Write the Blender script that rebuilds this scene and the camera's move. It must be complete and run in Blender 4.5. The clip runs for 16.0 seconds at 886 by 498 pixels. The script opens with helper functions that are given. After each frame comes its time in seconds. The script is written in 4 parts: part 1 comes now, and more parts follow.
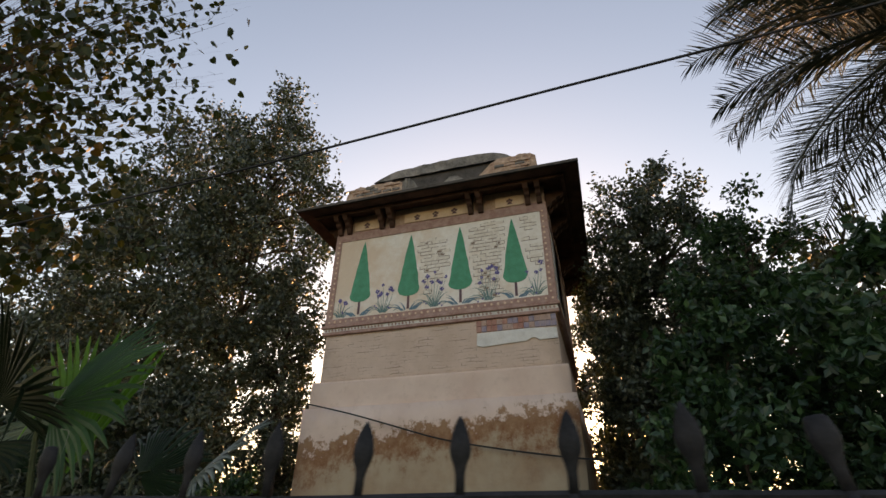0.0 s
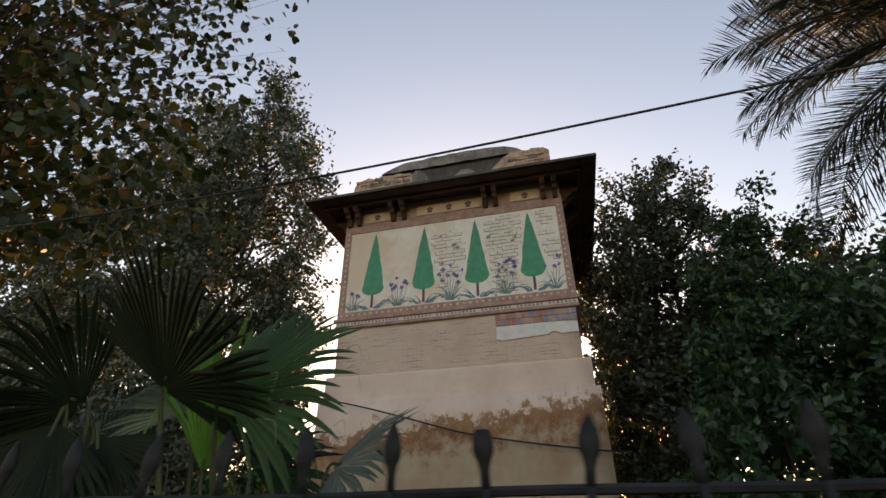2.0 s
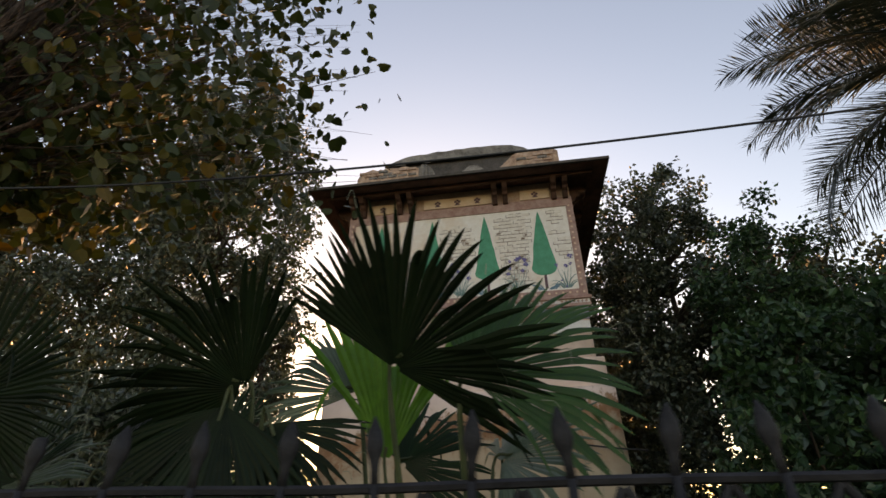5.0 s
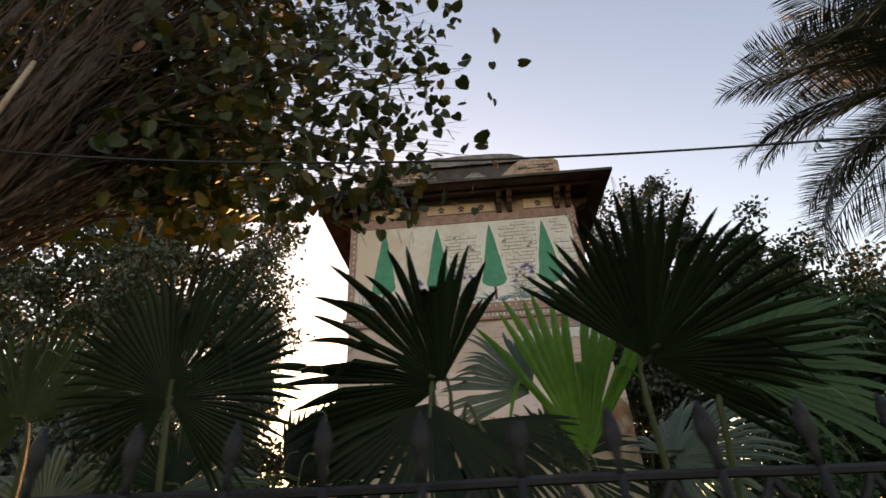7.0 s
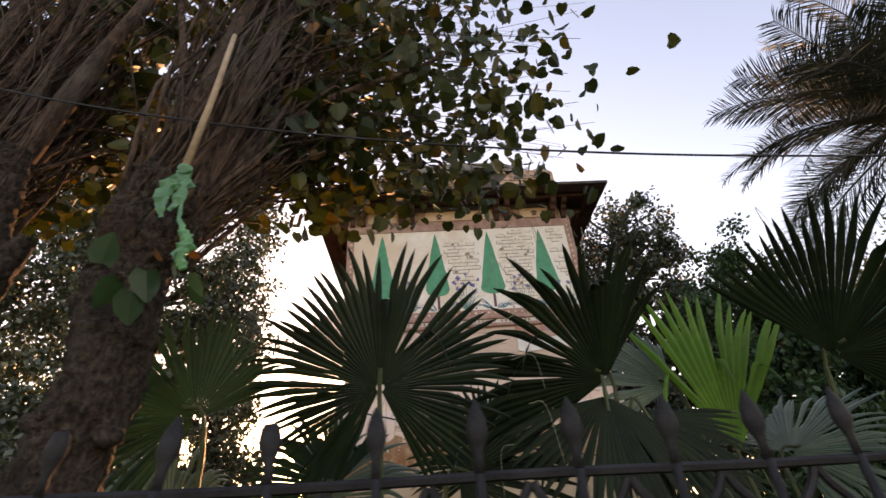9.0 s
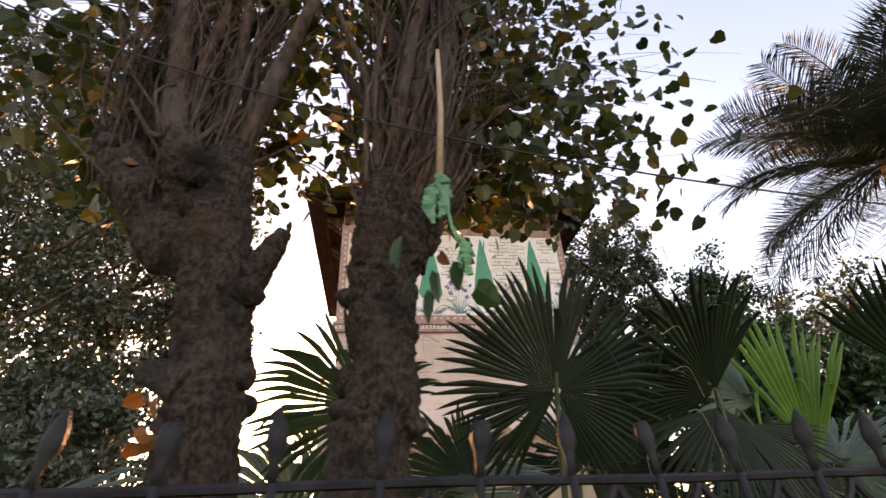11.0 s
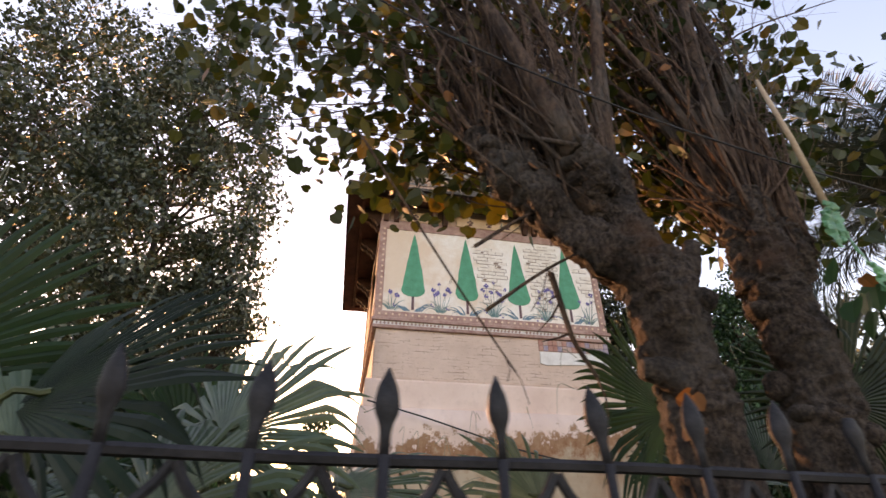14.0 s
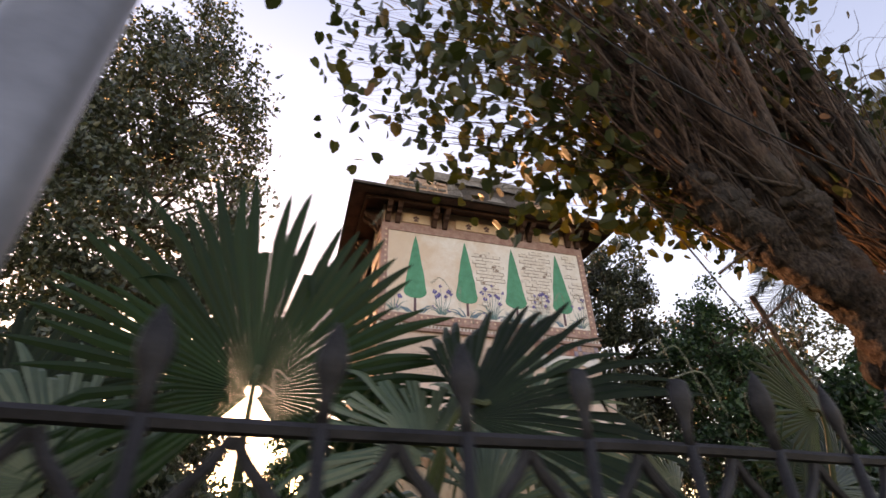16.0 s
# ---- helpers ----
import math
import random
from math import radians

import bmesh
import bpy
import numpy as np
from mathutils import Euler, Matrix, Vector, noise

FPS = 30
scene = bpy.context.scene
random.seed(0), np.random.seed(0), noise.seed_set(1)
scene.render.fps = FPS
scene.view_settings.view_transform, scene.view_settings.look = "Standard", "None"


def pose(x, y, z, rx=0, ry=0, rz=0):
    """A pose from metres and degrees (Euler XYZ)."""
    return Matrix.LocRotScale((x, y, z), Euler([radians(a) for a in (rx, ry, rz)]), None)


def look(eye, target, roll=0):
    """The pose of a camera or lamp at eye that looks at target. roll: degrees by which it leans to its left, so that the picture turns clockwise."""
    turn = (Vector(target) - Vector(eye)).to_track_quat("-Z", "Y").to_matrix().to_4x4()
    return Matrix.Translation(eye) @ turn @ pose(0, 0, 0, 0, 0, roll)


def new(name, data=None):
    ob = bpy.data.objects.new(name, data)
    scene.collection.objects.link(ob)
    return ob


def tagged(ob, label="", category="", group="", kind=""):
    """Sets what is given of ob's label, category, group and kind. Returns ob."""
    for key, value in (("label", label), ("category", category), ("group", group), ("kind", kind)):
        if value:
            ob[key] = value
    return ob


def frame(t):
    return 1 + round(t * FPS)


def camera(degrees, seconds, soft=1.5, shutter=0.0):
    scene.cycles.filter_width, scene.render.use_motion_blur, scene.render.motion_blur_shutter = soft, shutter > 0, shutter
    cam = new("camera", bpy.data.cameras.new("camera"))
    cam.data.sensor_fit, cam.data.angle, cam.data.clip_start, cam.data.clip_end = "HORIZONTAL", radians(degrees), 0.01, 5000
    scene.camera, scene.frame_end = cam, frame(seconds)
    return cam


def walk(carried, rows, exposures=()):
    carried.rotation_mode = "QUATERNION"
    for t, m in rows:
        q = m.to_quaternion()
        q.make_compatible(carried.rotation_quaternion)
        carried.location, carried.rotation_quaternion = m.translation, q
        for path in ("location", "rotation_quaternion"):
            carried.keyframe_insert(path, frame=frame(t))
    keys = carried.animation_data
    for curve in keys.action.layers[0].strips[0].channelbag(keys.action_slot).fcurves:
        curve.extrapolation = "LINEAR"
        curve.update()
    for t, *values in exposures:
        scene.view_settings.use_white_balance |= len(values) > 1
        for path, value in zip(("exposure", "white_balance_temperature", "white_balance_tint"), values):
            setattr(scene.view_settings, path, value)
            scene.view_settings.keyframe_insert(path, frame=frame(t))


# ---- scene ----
cam = camera(84.8, 16.0, shutter=0.5)
PATH = [
    (0, (2.340, 2.149, 1.703), (1.813, 3.793, 2.712), 0.7),
    (0.5, (2.184, 2.113, 1.694), (1.687, 3.769, 2.698), 0.7),
    (1, (2.005, 2.055, 1.695), (1.533, 3.721, 2.696), 0.2),
    (1.5, (1.837, 2.042, 1.691), (1.388, 3.716, 2.689), -0.1),
    (2, (1.623, 2.051, 1.697), (1.202, 3.733, 2.693), -0.5),
    (2.5, (1.443, 2.059, 1.690), (1.051, 3.750, 2.683), -0.6),
    (3, (1.388, 2.045, 1.689), (1.007, 3.742, 2.676), -0.5),
    (5.5, (0.572, 2.005, 1.683), (0.360, 3.722, 2.686), -1.6),
    (6, (0.368, 2.029, 1.676), (0.205, 3.740, 2.698), -2.3),
    (6.5, (0.176, 2.014, 1.682), (0.059, 3.727, 2.707), -2.5),
    (7, (-0.008, 1.974, 1.677), (-0.093, 3.689, 2.701), -3.0),
    (7.5, (-0.186, 1.957, 1.681), (-0.239, 3.673, 2.707), -3.4),
    (8, (-0.298, 1.935, 1.670), (-0.330, 3.654, 2.691), -3.1),
    (8.5, (-0.501, 1.966, 1.678), (-0.472, 3.679, 2.709), -3.5),
    (9, (-0.677, 1.972, 1.668), (-0.591, 3.674, 2.715), -4.3),
    (11.5, (-1.453, 1.914, 1.673), (-1.169, 3.592, 2.723), -2.8),
    (12, (-1.641, 1.940, 1.664), (-1.331, 3.608, 2.722), -2.6),
    (12.5, (-1.835, 1.917, 1.664), (-1.499, 3.586, 2.714), -1.9),
    (13, (-1.971, 1.928, 1.665), (-1.636, 3.599, 2.713), -1.3),
    (13.5, (-2.161, 1.946, 1.661), (-1.822, 3.618, 2.705), -0.6),
    (14, (-2.252, 2.000, 1.669), (-1.918, 3.670, 2.717), -0.3),
    (14.5, (-2.495, 2.027, 1.663), (-2.114, 3.688, 2.712), -0.7),
    (15, (-2.706, 2.032, 1.665), (-2.273, 3.680, 2.712), -1.3),
    (15.5, (-2.813, 2.054, 1.653), (-2.349, 3.693, 2.700), -1.5),
    (16, (-3.027, 2.053, 1.666), (-2.517, 3.682, 2.708), -1.5),
]
walk(cam, [(t, look(eye, target, roll)) for t, eye, target, roll in PATH],
     [(0, 1.23, 8450, 26), (3.0, 1.27, 8450, 26), (5.5, 1.37, 8650, 27), (7.5, 1.54, 8700, 29), (9.0, 1.97, 8700, 36), (12.0, 2.36, 8400, 38), (13.0, 2.24, 8200, 37), (14.5, 2.27, 8200, 37), (16.0, 2.05, 8500, 39)])

# ---- world, sun, exposure ----
SUN_AZ, SUN_EL = radians(12), radians(10.5)      # left of the tower's axis, low behind it
world = bpy.data.worlds.new("world")
scene.world = world
world.use_nodes = True
wn = world.node_tree
sky = wn.nodes.new("ShaderNodeTexSky")
sky.sky_type, sky.sun_disc = 'NISHITA', False
sky.sun_elevation, sky.sun_rotation = SUN_EL, -SUN_AZ
sky.air_density, sky.dust_density, sky.ozone_density = 1.15, 0.9, 1.35
wn.links.new(sky.outputs[0], wn.nodes["Background"].inputs[0])
wn.nodes["Background"].inputs[1].default_value = 0.15
sun = new("sun", bpy.data.lights.new("sun", 'SUN'))
sun.data.energy, sun.data.angle, sun.data.color = 1.4, radians(1.0), (1.0, 0.56, 0.25)
sun_dir = Vector((-math.sin(SUN_AZ) * math.cos(SUN_EL), math.cos(SUN_AZ) * math.cos(SUN_EL), math.sin(SUN_EL)))
sun.matrix_world = look(Vector((0, 9, 0)) + sun_dir * 60, (0, 9, 0))

# ---- materials ----


class Nodes:
    """A small wrapper to write node trees in few lines."""

    def __init__(self, name):
        self.m = bpy.data.materials.new(name)
        self.m.use_nodes = True
        self.t = self.m.node_tree
        self.b = self.t.nodes["Principled BSDF"]
        self.out = self.t.nodes["Material Output"]

    def add(self, kind, **values):
        n = self.t.nodes.new(kind)
        for k, v in values.items():
            n.inputs[k.replace("_", " ")].default_value = v
        return n

    def link(self, a, b):
        self.t.links.new(a, b)

    def coords(self, scale=1.0):
        c = self.add("ShaderNodeTexCoord")
        mp = self.add("ShaderNodeMapping")
        mp.inputs["Scale"].default_value = scale if isinstance(scale, tuple) else (scale,) * 3
        self.link(c.outputs["Object"], mp.inputs[0])
        return mp.outputs[0]

    def noise(self, scale, detail=4, rough=0.6, at=None):
        n = self.add("ShaderNodeTexNoise", Scale=scale, Detail=detail, Roughness=rough)
        self.link(at if at is not None else self.coords(), n.inputs["Vector"])
        return n.outputs["Fac"]

    def ramp(self, fac, *stops):
        r = self.add("ShaderNodeValToRGB")
        e = r.color_ramp.elements
        while len(e) < len(stops):
            e.new(0.5)
        for i, (p, c) in enumerate(stops):
            e[i].position = p
            e[i].color = (*c, 1) if isinstance(c, tuple) else (c, c, c, 1)
        self.link(fac, r.inputs[0])
        return r.outputs[0]

    def mix(self, fac, a, b, blend='MIX'):
        n = self.add("ShaderNodeMix")
        n.data_type, n.blend_type = 'RGBA', blend
        for sock, v in ((n.inputs[0], fac), (n.inputs[6], a), (n.inputs[7], b)):
            if isinstance(v, (int, float)):
                sock.default_value = v
            elif isinstance(v, tuple):
                sock.default_value = (*v, 1)
            else:
                self.link(v, sock)
        return n.outputs[2]

    def math(self, op, a, b=0.0, clamp=False):
        n = self.add("ShaderNodeMath")
        n.operation, n.use_clamp = op, clamp
        for sock, v in zip(n.inputs, (a, b)):
            if isinstance(v, (int, float)):
                sock.default_value = v
            else:
                self.link(v, sock)
        return n.outputs[0]

    def axis(self, k):
        s = self.add("ShaderNodeSeparateXYZ")
        self.link(self.coords(), s.inputs[0])
        return s.outputs[k]

    def colour(self, c, rough=0.8, metal=0.0, spec=0.5):
        if isinstance(c, tuple):
            self.b.inputs["Base Color"].default_value = (*c, 1)
        else:
            self.link(c, self.b.inputs["Base Color"])
        if isinstance(rough, (int, float)):
            self.b.inputs["Roughness"].default_value = rough
        else:
            self.link(rough, self.b.inputs["Roughness"])
        self.b.inputs["Metallic"].default_value = metal
        self.b.inputs["Specular IOR Level"].default_value = spec
        return self

    def bump(self, height, strength=0.4, distance=0.01):
        n = self.add("ShaderNodeBump", Strength=strength, Distance=distance)
        self.link(height, n.inputs["Height"])
        self.link(n.outputs[0], self.b.inputs["Normal"])
        return self


def speckled(name, a, b, scale, rough=0.85, metal=0.0, bump=0.3, dist=0.006, spec=0.4):
    """Two colours mixed at two scales, with fine relief."""
    k = Nodes(name)
    big, fine = k.noise(scale, 5), k.noise(scale * 9, 4)
    f = k.math('ADD', k.math('MULTIPLY', big, 0.65), k.math('MULTIPLY', fine, 0.35))
    c = k.mix(k.ramp(f, (0.36, 0.0), (0.64, 1.0)), a, b)
    k.colour(c, rough, metal, spec).bump(fine, bump, dist)
    return k.m


def leaf_material(name, stops, trans=0.35, rough=0.45, spec=0.4, glow=1.5):
    """Leaves: colour varies from leaf to leaf, some light shines through."""
    k = Nodes(name)
    g = k.add("ShaderNodeNewGeometry")
    c = k.ramp(g.outputs["Random Per Island"], *stops)
    n = k.noise(30, 3)
    c = k.mix(k.ramp(n, (0.3, 0.0), (0.75, 0.35)), c, (0.02, 0.025, 0.012))
    k.colour(c, rough, 0.0, spec)
    tr = k.add("ShaderNodeBsdfTranslucent")
    k.link(k.mix(1.0, c, (glow * 1.2, glow * 1.25, glow * 0.5), 'MULTIPLY'), tr.inputs[0])
    ms = k.add("ShaderNodeMixShader", Fac=trans)
    k.link(k.b.outputs[0], ms.inputs[1])
    k.link(tr.outputs[0], ms.inputs[2])
    k.link(ms.outputs[0], k.out.inputs[0])
    return k.m


def bark_material(name, a, b, scale=6.0, stretch=0.25):
    k = Nodes(name)
    v = k.coords((1, 1, stretch))
    big, fine = k.noise(scale, 6, 0.65, v), k.noise(scale * 7, 5, 0.7, v)
    blot = k.noise(3.0, 3)
    c = k.mix(k.ramp(fine, (0.38, 0.0), (0.62, 1.0)), a, b)
    c = k.mix(k.ramp(big, (0.36, 0.8), (0.5, 0.0)), c, tuple(0.5 * q for q in a))
    c = k.mix(k.ramp(blot, (0.5, 0.0), (0.72, 0.6)), c, (0.11, 0.10, 0.088))
    rust = k.noise(7.0, 4)
    c = k.mix(k.ramp(rust, (0.56, 0.0), (0.72, 0.55)), c, (0.10, 0.048, 0.028))
    k.colour(c, 0.9, 0, 0.25).bump(k.math('ADD', big, k.math('MULTIPLY', fine, 0.6)), 1.0, 0.035)
    return k.m


def plaster_material(name):
    """Old lime plaster: pinkish beige, with a damp belt low down where the coat has come off."""
    k = Nodes(name)
    z, x = k.axis(2), k.axis(0)
    n1, n2, n3 = k.noise(1.3, 5), k.noise(7.0, 6, 0.7), k.noise(60, 3)
    c = k.mix(k.ramp(n1, (0.35, 0.0), (0.65, 1.0)), (0.67, 0.49, 0.415), (0.77, 0.595, 0.51))
    c = k.mix(k.ramp(n2, (0.52, 0.0), (0.75, 0.5)), c, (0.53, 0.38, 0.31))
    edge = k.math('ADD', z, k.math('MULTIPLY', k.math('SUBTRACT', n2, 0.5), -1.1))
    edge = k.math('ADD', edge, k.math('MULTIPLY', k.math('SUBTRACT', n1, 0.5), -0.7))
    edge = k.math('ADD', edge, k.math('MULTIPLY', x, -0.09))
    damp = k.ramp(k.math('MULTIPLY', edge, 0.2), (0.585, 1.0), (0.605, 0.0))
    wet = k.mix(k.ramp(n2, (0.4, 0.0), (0.62, 1.0)), (0.25, 0.115, 0.06), (0.36, 0.205, 0.12))
    low = k.ramp(k.math('MULTIPLY', edge, 0.2), (0.50, 1.0), (0.55, 0.0))
    wet = k.mix(k.math('MULTIPLY', low, k.ramp(n1, (0.3, 0.25), (0.6, 0.9))), wet, (0.46, 0.37, 0.27))
    c = k.mix(damp, c, wet)
    k.colour(c, 0.93, 0, 0.2).bump(k.math('ADD', n2, k.math('MULTIPLY', n3, 0.25)), 0.5, 0.012)
    return k.m


def old_brick_material(name):
    """Thin old bricks, worn nearly flush with the lime that was smeared over them."""
    k = Nodes(name)
    c0 = k.add("ShaderNodeTexCoord")
    s = k.add("ShaderNodeSeparateXYZ")
    k.link(c0.outputs["Object"], s.inputs[0])
    co = k.add("ShaderNodeCombineXYZ")
    k.link(k.math('ADD', s.outputs[0], s.outputs[1]), co.inputs[0])
    sag = k.math('MULTIPLY', k.math('SUBTRACT', k.noise(2.2, 4), 0.5), 0.10)
    k.link(k.math('ADD', s.outputs[2], sag), co.inputs[1])
    br = k.add("ShaderNodeTexBrick", Scale=1.0, Mortar_Size=0.0065, Mortar_Smooth=0.5, Brick_Width=0.23, Row_Height=0.05)
    br.offset = 0.37
    k.link(co.outputs[0], br.inputs[0])
    streak = k.noise(7.0, 5, 0.65, k.coords((0.35, 0.35, 2.2)))
    n1, n2 = k.noise(1.6, 5), k.noise(11, 6, 0.7)
    c = k.mix(k.ramp(n1, (0.35, 0.0), (0.65, 1.0)), (0.55, 0.405, 0.33), (0.66, 0.50, 0.42))
    worn = k.math('MULTIPLY', br.outputs["Fac"], k.ramp(streak, (0.50, 0.0), (0.66, 0.9)))
    c = k.mix(worn, c, (0.17, 0.115, 0.09))
    c = k.mix(k.ramp(n2, (0.55, 0.0), (0.8, 0.55)), c, (0.34, 0.24, 0.19))
    h = k.math('SUBTRACT', n2, worn)
    k.colour(c, 0.92, 0, 0.2).bump(h, 0.6, 0.012)
    return k.m


def mural_material(name):
    """Pale plaster ground of the painting: cream where damp has run down from one corner, flecked with loss."""
    k = Nodes(name)
    n1, n2, n3 = k.noise(1.1, 5, 0.65), k.noise(9.0, 6, 0.7), k.noise(40, 4)
    c = k.mix(k.ramp(n2, (0.35, 0.0), (0.65, 1.0)), (0.76, 0.69, 0.62), (0.85, 0.80, 0.75))
    run = k.math('ADD', n1, k.math('MULTIPLY', k.axis(0), -0.07))
    c = k.mix(k.ramp(run, (0.46, 0.0), (0.64, 0.8)), c, (0.68, 0.51, 0.38))
    c = k.mix(k.ramp(n3, (0.62, 0.0), (0.74, 0.5)), c, (0.50, 0.40, 0.33))
    k.colour(c, 0.9, 0, 0.2).bump(n2, 0.4, 0.006)
    return k.m


def ground_material(name):
    k = Nodes(name)
    n1, n2 = k.noise(0.6, 5), k.noise(14, 5)
    c = k.mix(k.ramp(n1, (0.4, 0.0), (0.6, 1.0)), (0.11, 0.085, 0.055), (0.05, 0.075, 0.025))
    k.colour(k.mix(k.ramp(n2, (0.35, 0.0), (0.7, 0.6)), c, (0.05, 0.04, 0.03)), 0.95, 0, 0.2).bump(n2, 0.8, 0.03)
    return k.m


M_GROUND = ground_material("soil")
M_PLASTER = plaster_material("lime_plaster")
M_OLDBRICK = old_brick_material("old_brick")
M_MURAL = mural_material("mural_plaster")
M_CREAM = speckled("cream_plaster", (0.62, 0.41, 0.28), (0.76, 0.57, 0.42), 5.0, 0.9)
M_RED = speckled("red_ochre", (0.30, 0.16, 0.135), (0.48, 0.32, 0.275), 9.0, 0.9, bump=0.6)
M_REDLITE = speckled("pale_terracotta", (0.42, 0.24, 0.17), (0.55, 0.40, 0.31), 12.0, 0.9)
M_WHITE = speckled("white_lime", (0.58, 0.55, 0.52), (0.76, 0.74, 0.72), 8.0, 0.9)
M_GREEN = speckled("cypress_glaze", (0.014, 0.20, 0.10), (0.03, 0.30, 0.165), 7.0, 0.45, bump=0.15)
M_BLUE = speckled("iris_blue", (0.07, 0.06, 0.20), (0.16, 0.13, 0.36), 20.0, 0.5, bump=0.1)
M_STEM = speckled("stem_green", (0.07, 0.15, 0.15), (0.15, 0.26, 0.25), 18.0, 0.6, bump=0.1)
M_STEMBLUE = speckled("leaf_blue", (0.07, 0.15, 0.21), (0.15, 0.26, 0.33), 18.0, 0.6, bump=0.1)
M_MAROON = speckled("trunk_maroon", (0.09, 0.045, 0.06), (0.16, 0.08, 0.09), 15.0, 0.6, bump=0.1)
M_DARKSTONE = speckled("weathered_stone", (0.045, 0.038, 0.033), (0.12, 0.10, 0.088), 3.0, 0.95, bump=0.8, dist=0.015)
M_SOFFIT = speckled("dark_brown_wood", (0.045, 0.021, 0.014), (0.115, 0.054, 0.036), 4.0, 0.9, bump=0.5)
M_PARAPET = speckled("parapet_brick", (0.30, 0.165, 0.11), (0.66, 0.46, 0.34), 9.0, 0.92, bump=0.8, dist=0.012)
M_VAULT = speckled("lichened_lime", (0.10, 0.088, 0.078), (0.34, 0.30, 0.265), 5.0, 0.95, bump=0.7, dist=0.02)
M_JOINT = speckled("open_joint", (0.15, 0.10, 0.075), (0.36, 0.26, 0.20), 20.0, 0.95)
M_BRICKBIT = speckled("bare_brick", (0.66, 0.58, 0.50), (0.82, 0.76, 0.69), 9.0, 0.92, bump=0.6)
M_IRON = speckled("black_iron", (0.009, 0.009, 0.011), (0.030, 0.029, 0.033), 18.0, 0.6, 0.1, 0.35, 0.003, 0.22)
M_STEEL = speckled("galvanised_steel", (0.16, 0.165, 0.18), (0.25, 0.255, 0.27), 5.0, 0.5, 0.7, 0.1, 0.002)
M_CABLE = speckled("black_rubber", (0.01, 0.01, 0.012), (0.02, 0.02, 0.022), 20.0, 0.6)
M_BARK = bark_material("grey_bark", (0.016, 0.011, 0.009), (0.105, 0.076, 0.060), 17.0, 0.55)
M_TWIG = bark_material("twig_bark", (0.032, 0.019, 0.014), (0.15, 0.092, 0.064), 9.0)
M_FARBARK = bark_material("far_bark", (0.04, 0.033, 0.026), (0.10, 0.08, 0.06), 4.0)
M_STICK = speckled("dry_stick", (0.30, 0.20, 0.12), (0.48, 0.36, 0.25), 10.0, 0.8)
M_BAG = leaf_material("green_plastic", ((0.0, (0.10, 0.36, 0.20)), (1.0, (0.22, 0.52, 0.34))), 0.45, 0.35, 0.5, 1.0)
M_DRYLEAF = leaf_material("dry_leaf", ((0.0, (0.16, 0.055, 0.022)), (1.0, (0.30, 0.125, 0.05))), 0.2, 0.7, 0.2, 1.0)
M_LEAF = leaf_material("round_leaf", ((0.0, (0.022, 0.034, 0.012)), (0.55, (0.042, 0.058, 0.018)), (0.84, (0.085, 0.080, 0.024)), (0.965, (0.13, 0.10, 0.02)), (1.0, (0.20, 0.085, 0.02))), 0.22, 0.45, 0.25, 1.2)
M_FARLEAF = leaf_material("dark_leaf", ((0.0, (0.026, 0.039, 0.026)), (0.7, (0.062, 0.082, 0.054)), (1.0, (0.14, 0.15, 0.10))), 0.15, 0.38, 0.5, 1.3)
M_GREENLEAF = leaf_material("green_leaf", ((0.0, (0.014, 0.042, 0.022)), (0.7, (0.028, 0.078, 0.036)), (1.0, (0.070, 0.15, 0.065))), 0.25, 0.4, 0.45, 1.3)
# backlight is put into the leaf colour: near black here, a mid tone below
M_FANBACKLIT = leaf_material("backlit_fan_leaf", ((0.0, (0.003, 0.008, 0.004)), (1.0, (0.009, 0.020, 0.009))), 0.06, 0.42, 0.09, 1.6)
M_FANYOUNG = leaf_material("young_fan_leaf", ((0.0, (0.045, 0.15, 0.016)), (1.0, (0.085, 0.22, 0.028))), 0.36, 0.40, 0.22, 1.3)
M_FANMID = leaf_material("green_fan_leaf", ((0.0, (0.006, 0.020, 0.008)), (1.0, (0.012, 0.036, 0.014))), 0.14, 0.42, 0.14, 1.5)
# the same leaf as light falls on it, painted greener and brighter
M_FANLIT = leaf_material("lit_fan_leaf", ((0.0, (0.016, 0.055, 0.014)), (1.0, (0.032, 0.092, 0.024))), 0.26, 0.40, 0.22, 1.4)
M_FANPALE = leaf_material("pale_fan_leaf", ((0.0, (0.045, 0.080, 0.048)), (1.0, (0.10, 0.135, 0.085))), 0.10, 0.36, 0.36, 1.1)
M_FANDRY = speckled("dry_leaf_tip", (0.12, 0.13, 0.085), (0.26, 0.26, 0.19), 20.0, 0.7)
M_DATE = leaf_material("date_leaf", ((0.0, (0.020, 0.032, 0.028)), (1.0, (0.048, 0.064, 0.056))), 0.06, 0.45, 0.3, 1.2)
M_PETIOLE = speckled("petiole_green", (0.022, 0.035, 0.012), (0.055, 0.07, 0.024), 12.0, 0.55)
M_FARWALL = speckled("far_lime_wall", (0.42, 0.37, 0.31), (0.55, 0.50, 0.44), 2.0, 0.9)
M_FARGREY = speckled("far_grey_wall", (0.20, 0.19, 0.18), (0.30, 0.29, 0.27), 2.0, 0.9)

# ---- mesh helpers ----


def part(name, bm, material, parent=None, label="", smooth=False):
    """Links a bmesh as one mesh object under a thing or a part."""
    me = bpy.data.meshes.new(name)
    bmesh.ops.recalc_face_normals(bm, faces=bm.faces)
    if smooth:
        for f in bm.faces:
            f.smooth = True
    bm.to_mesh(me)
    bm.free()
    me.materials.append(material)
    ob = new(name, me)
    ob.parent = parent
    if label:
        tagged(ob, label)
    return ob


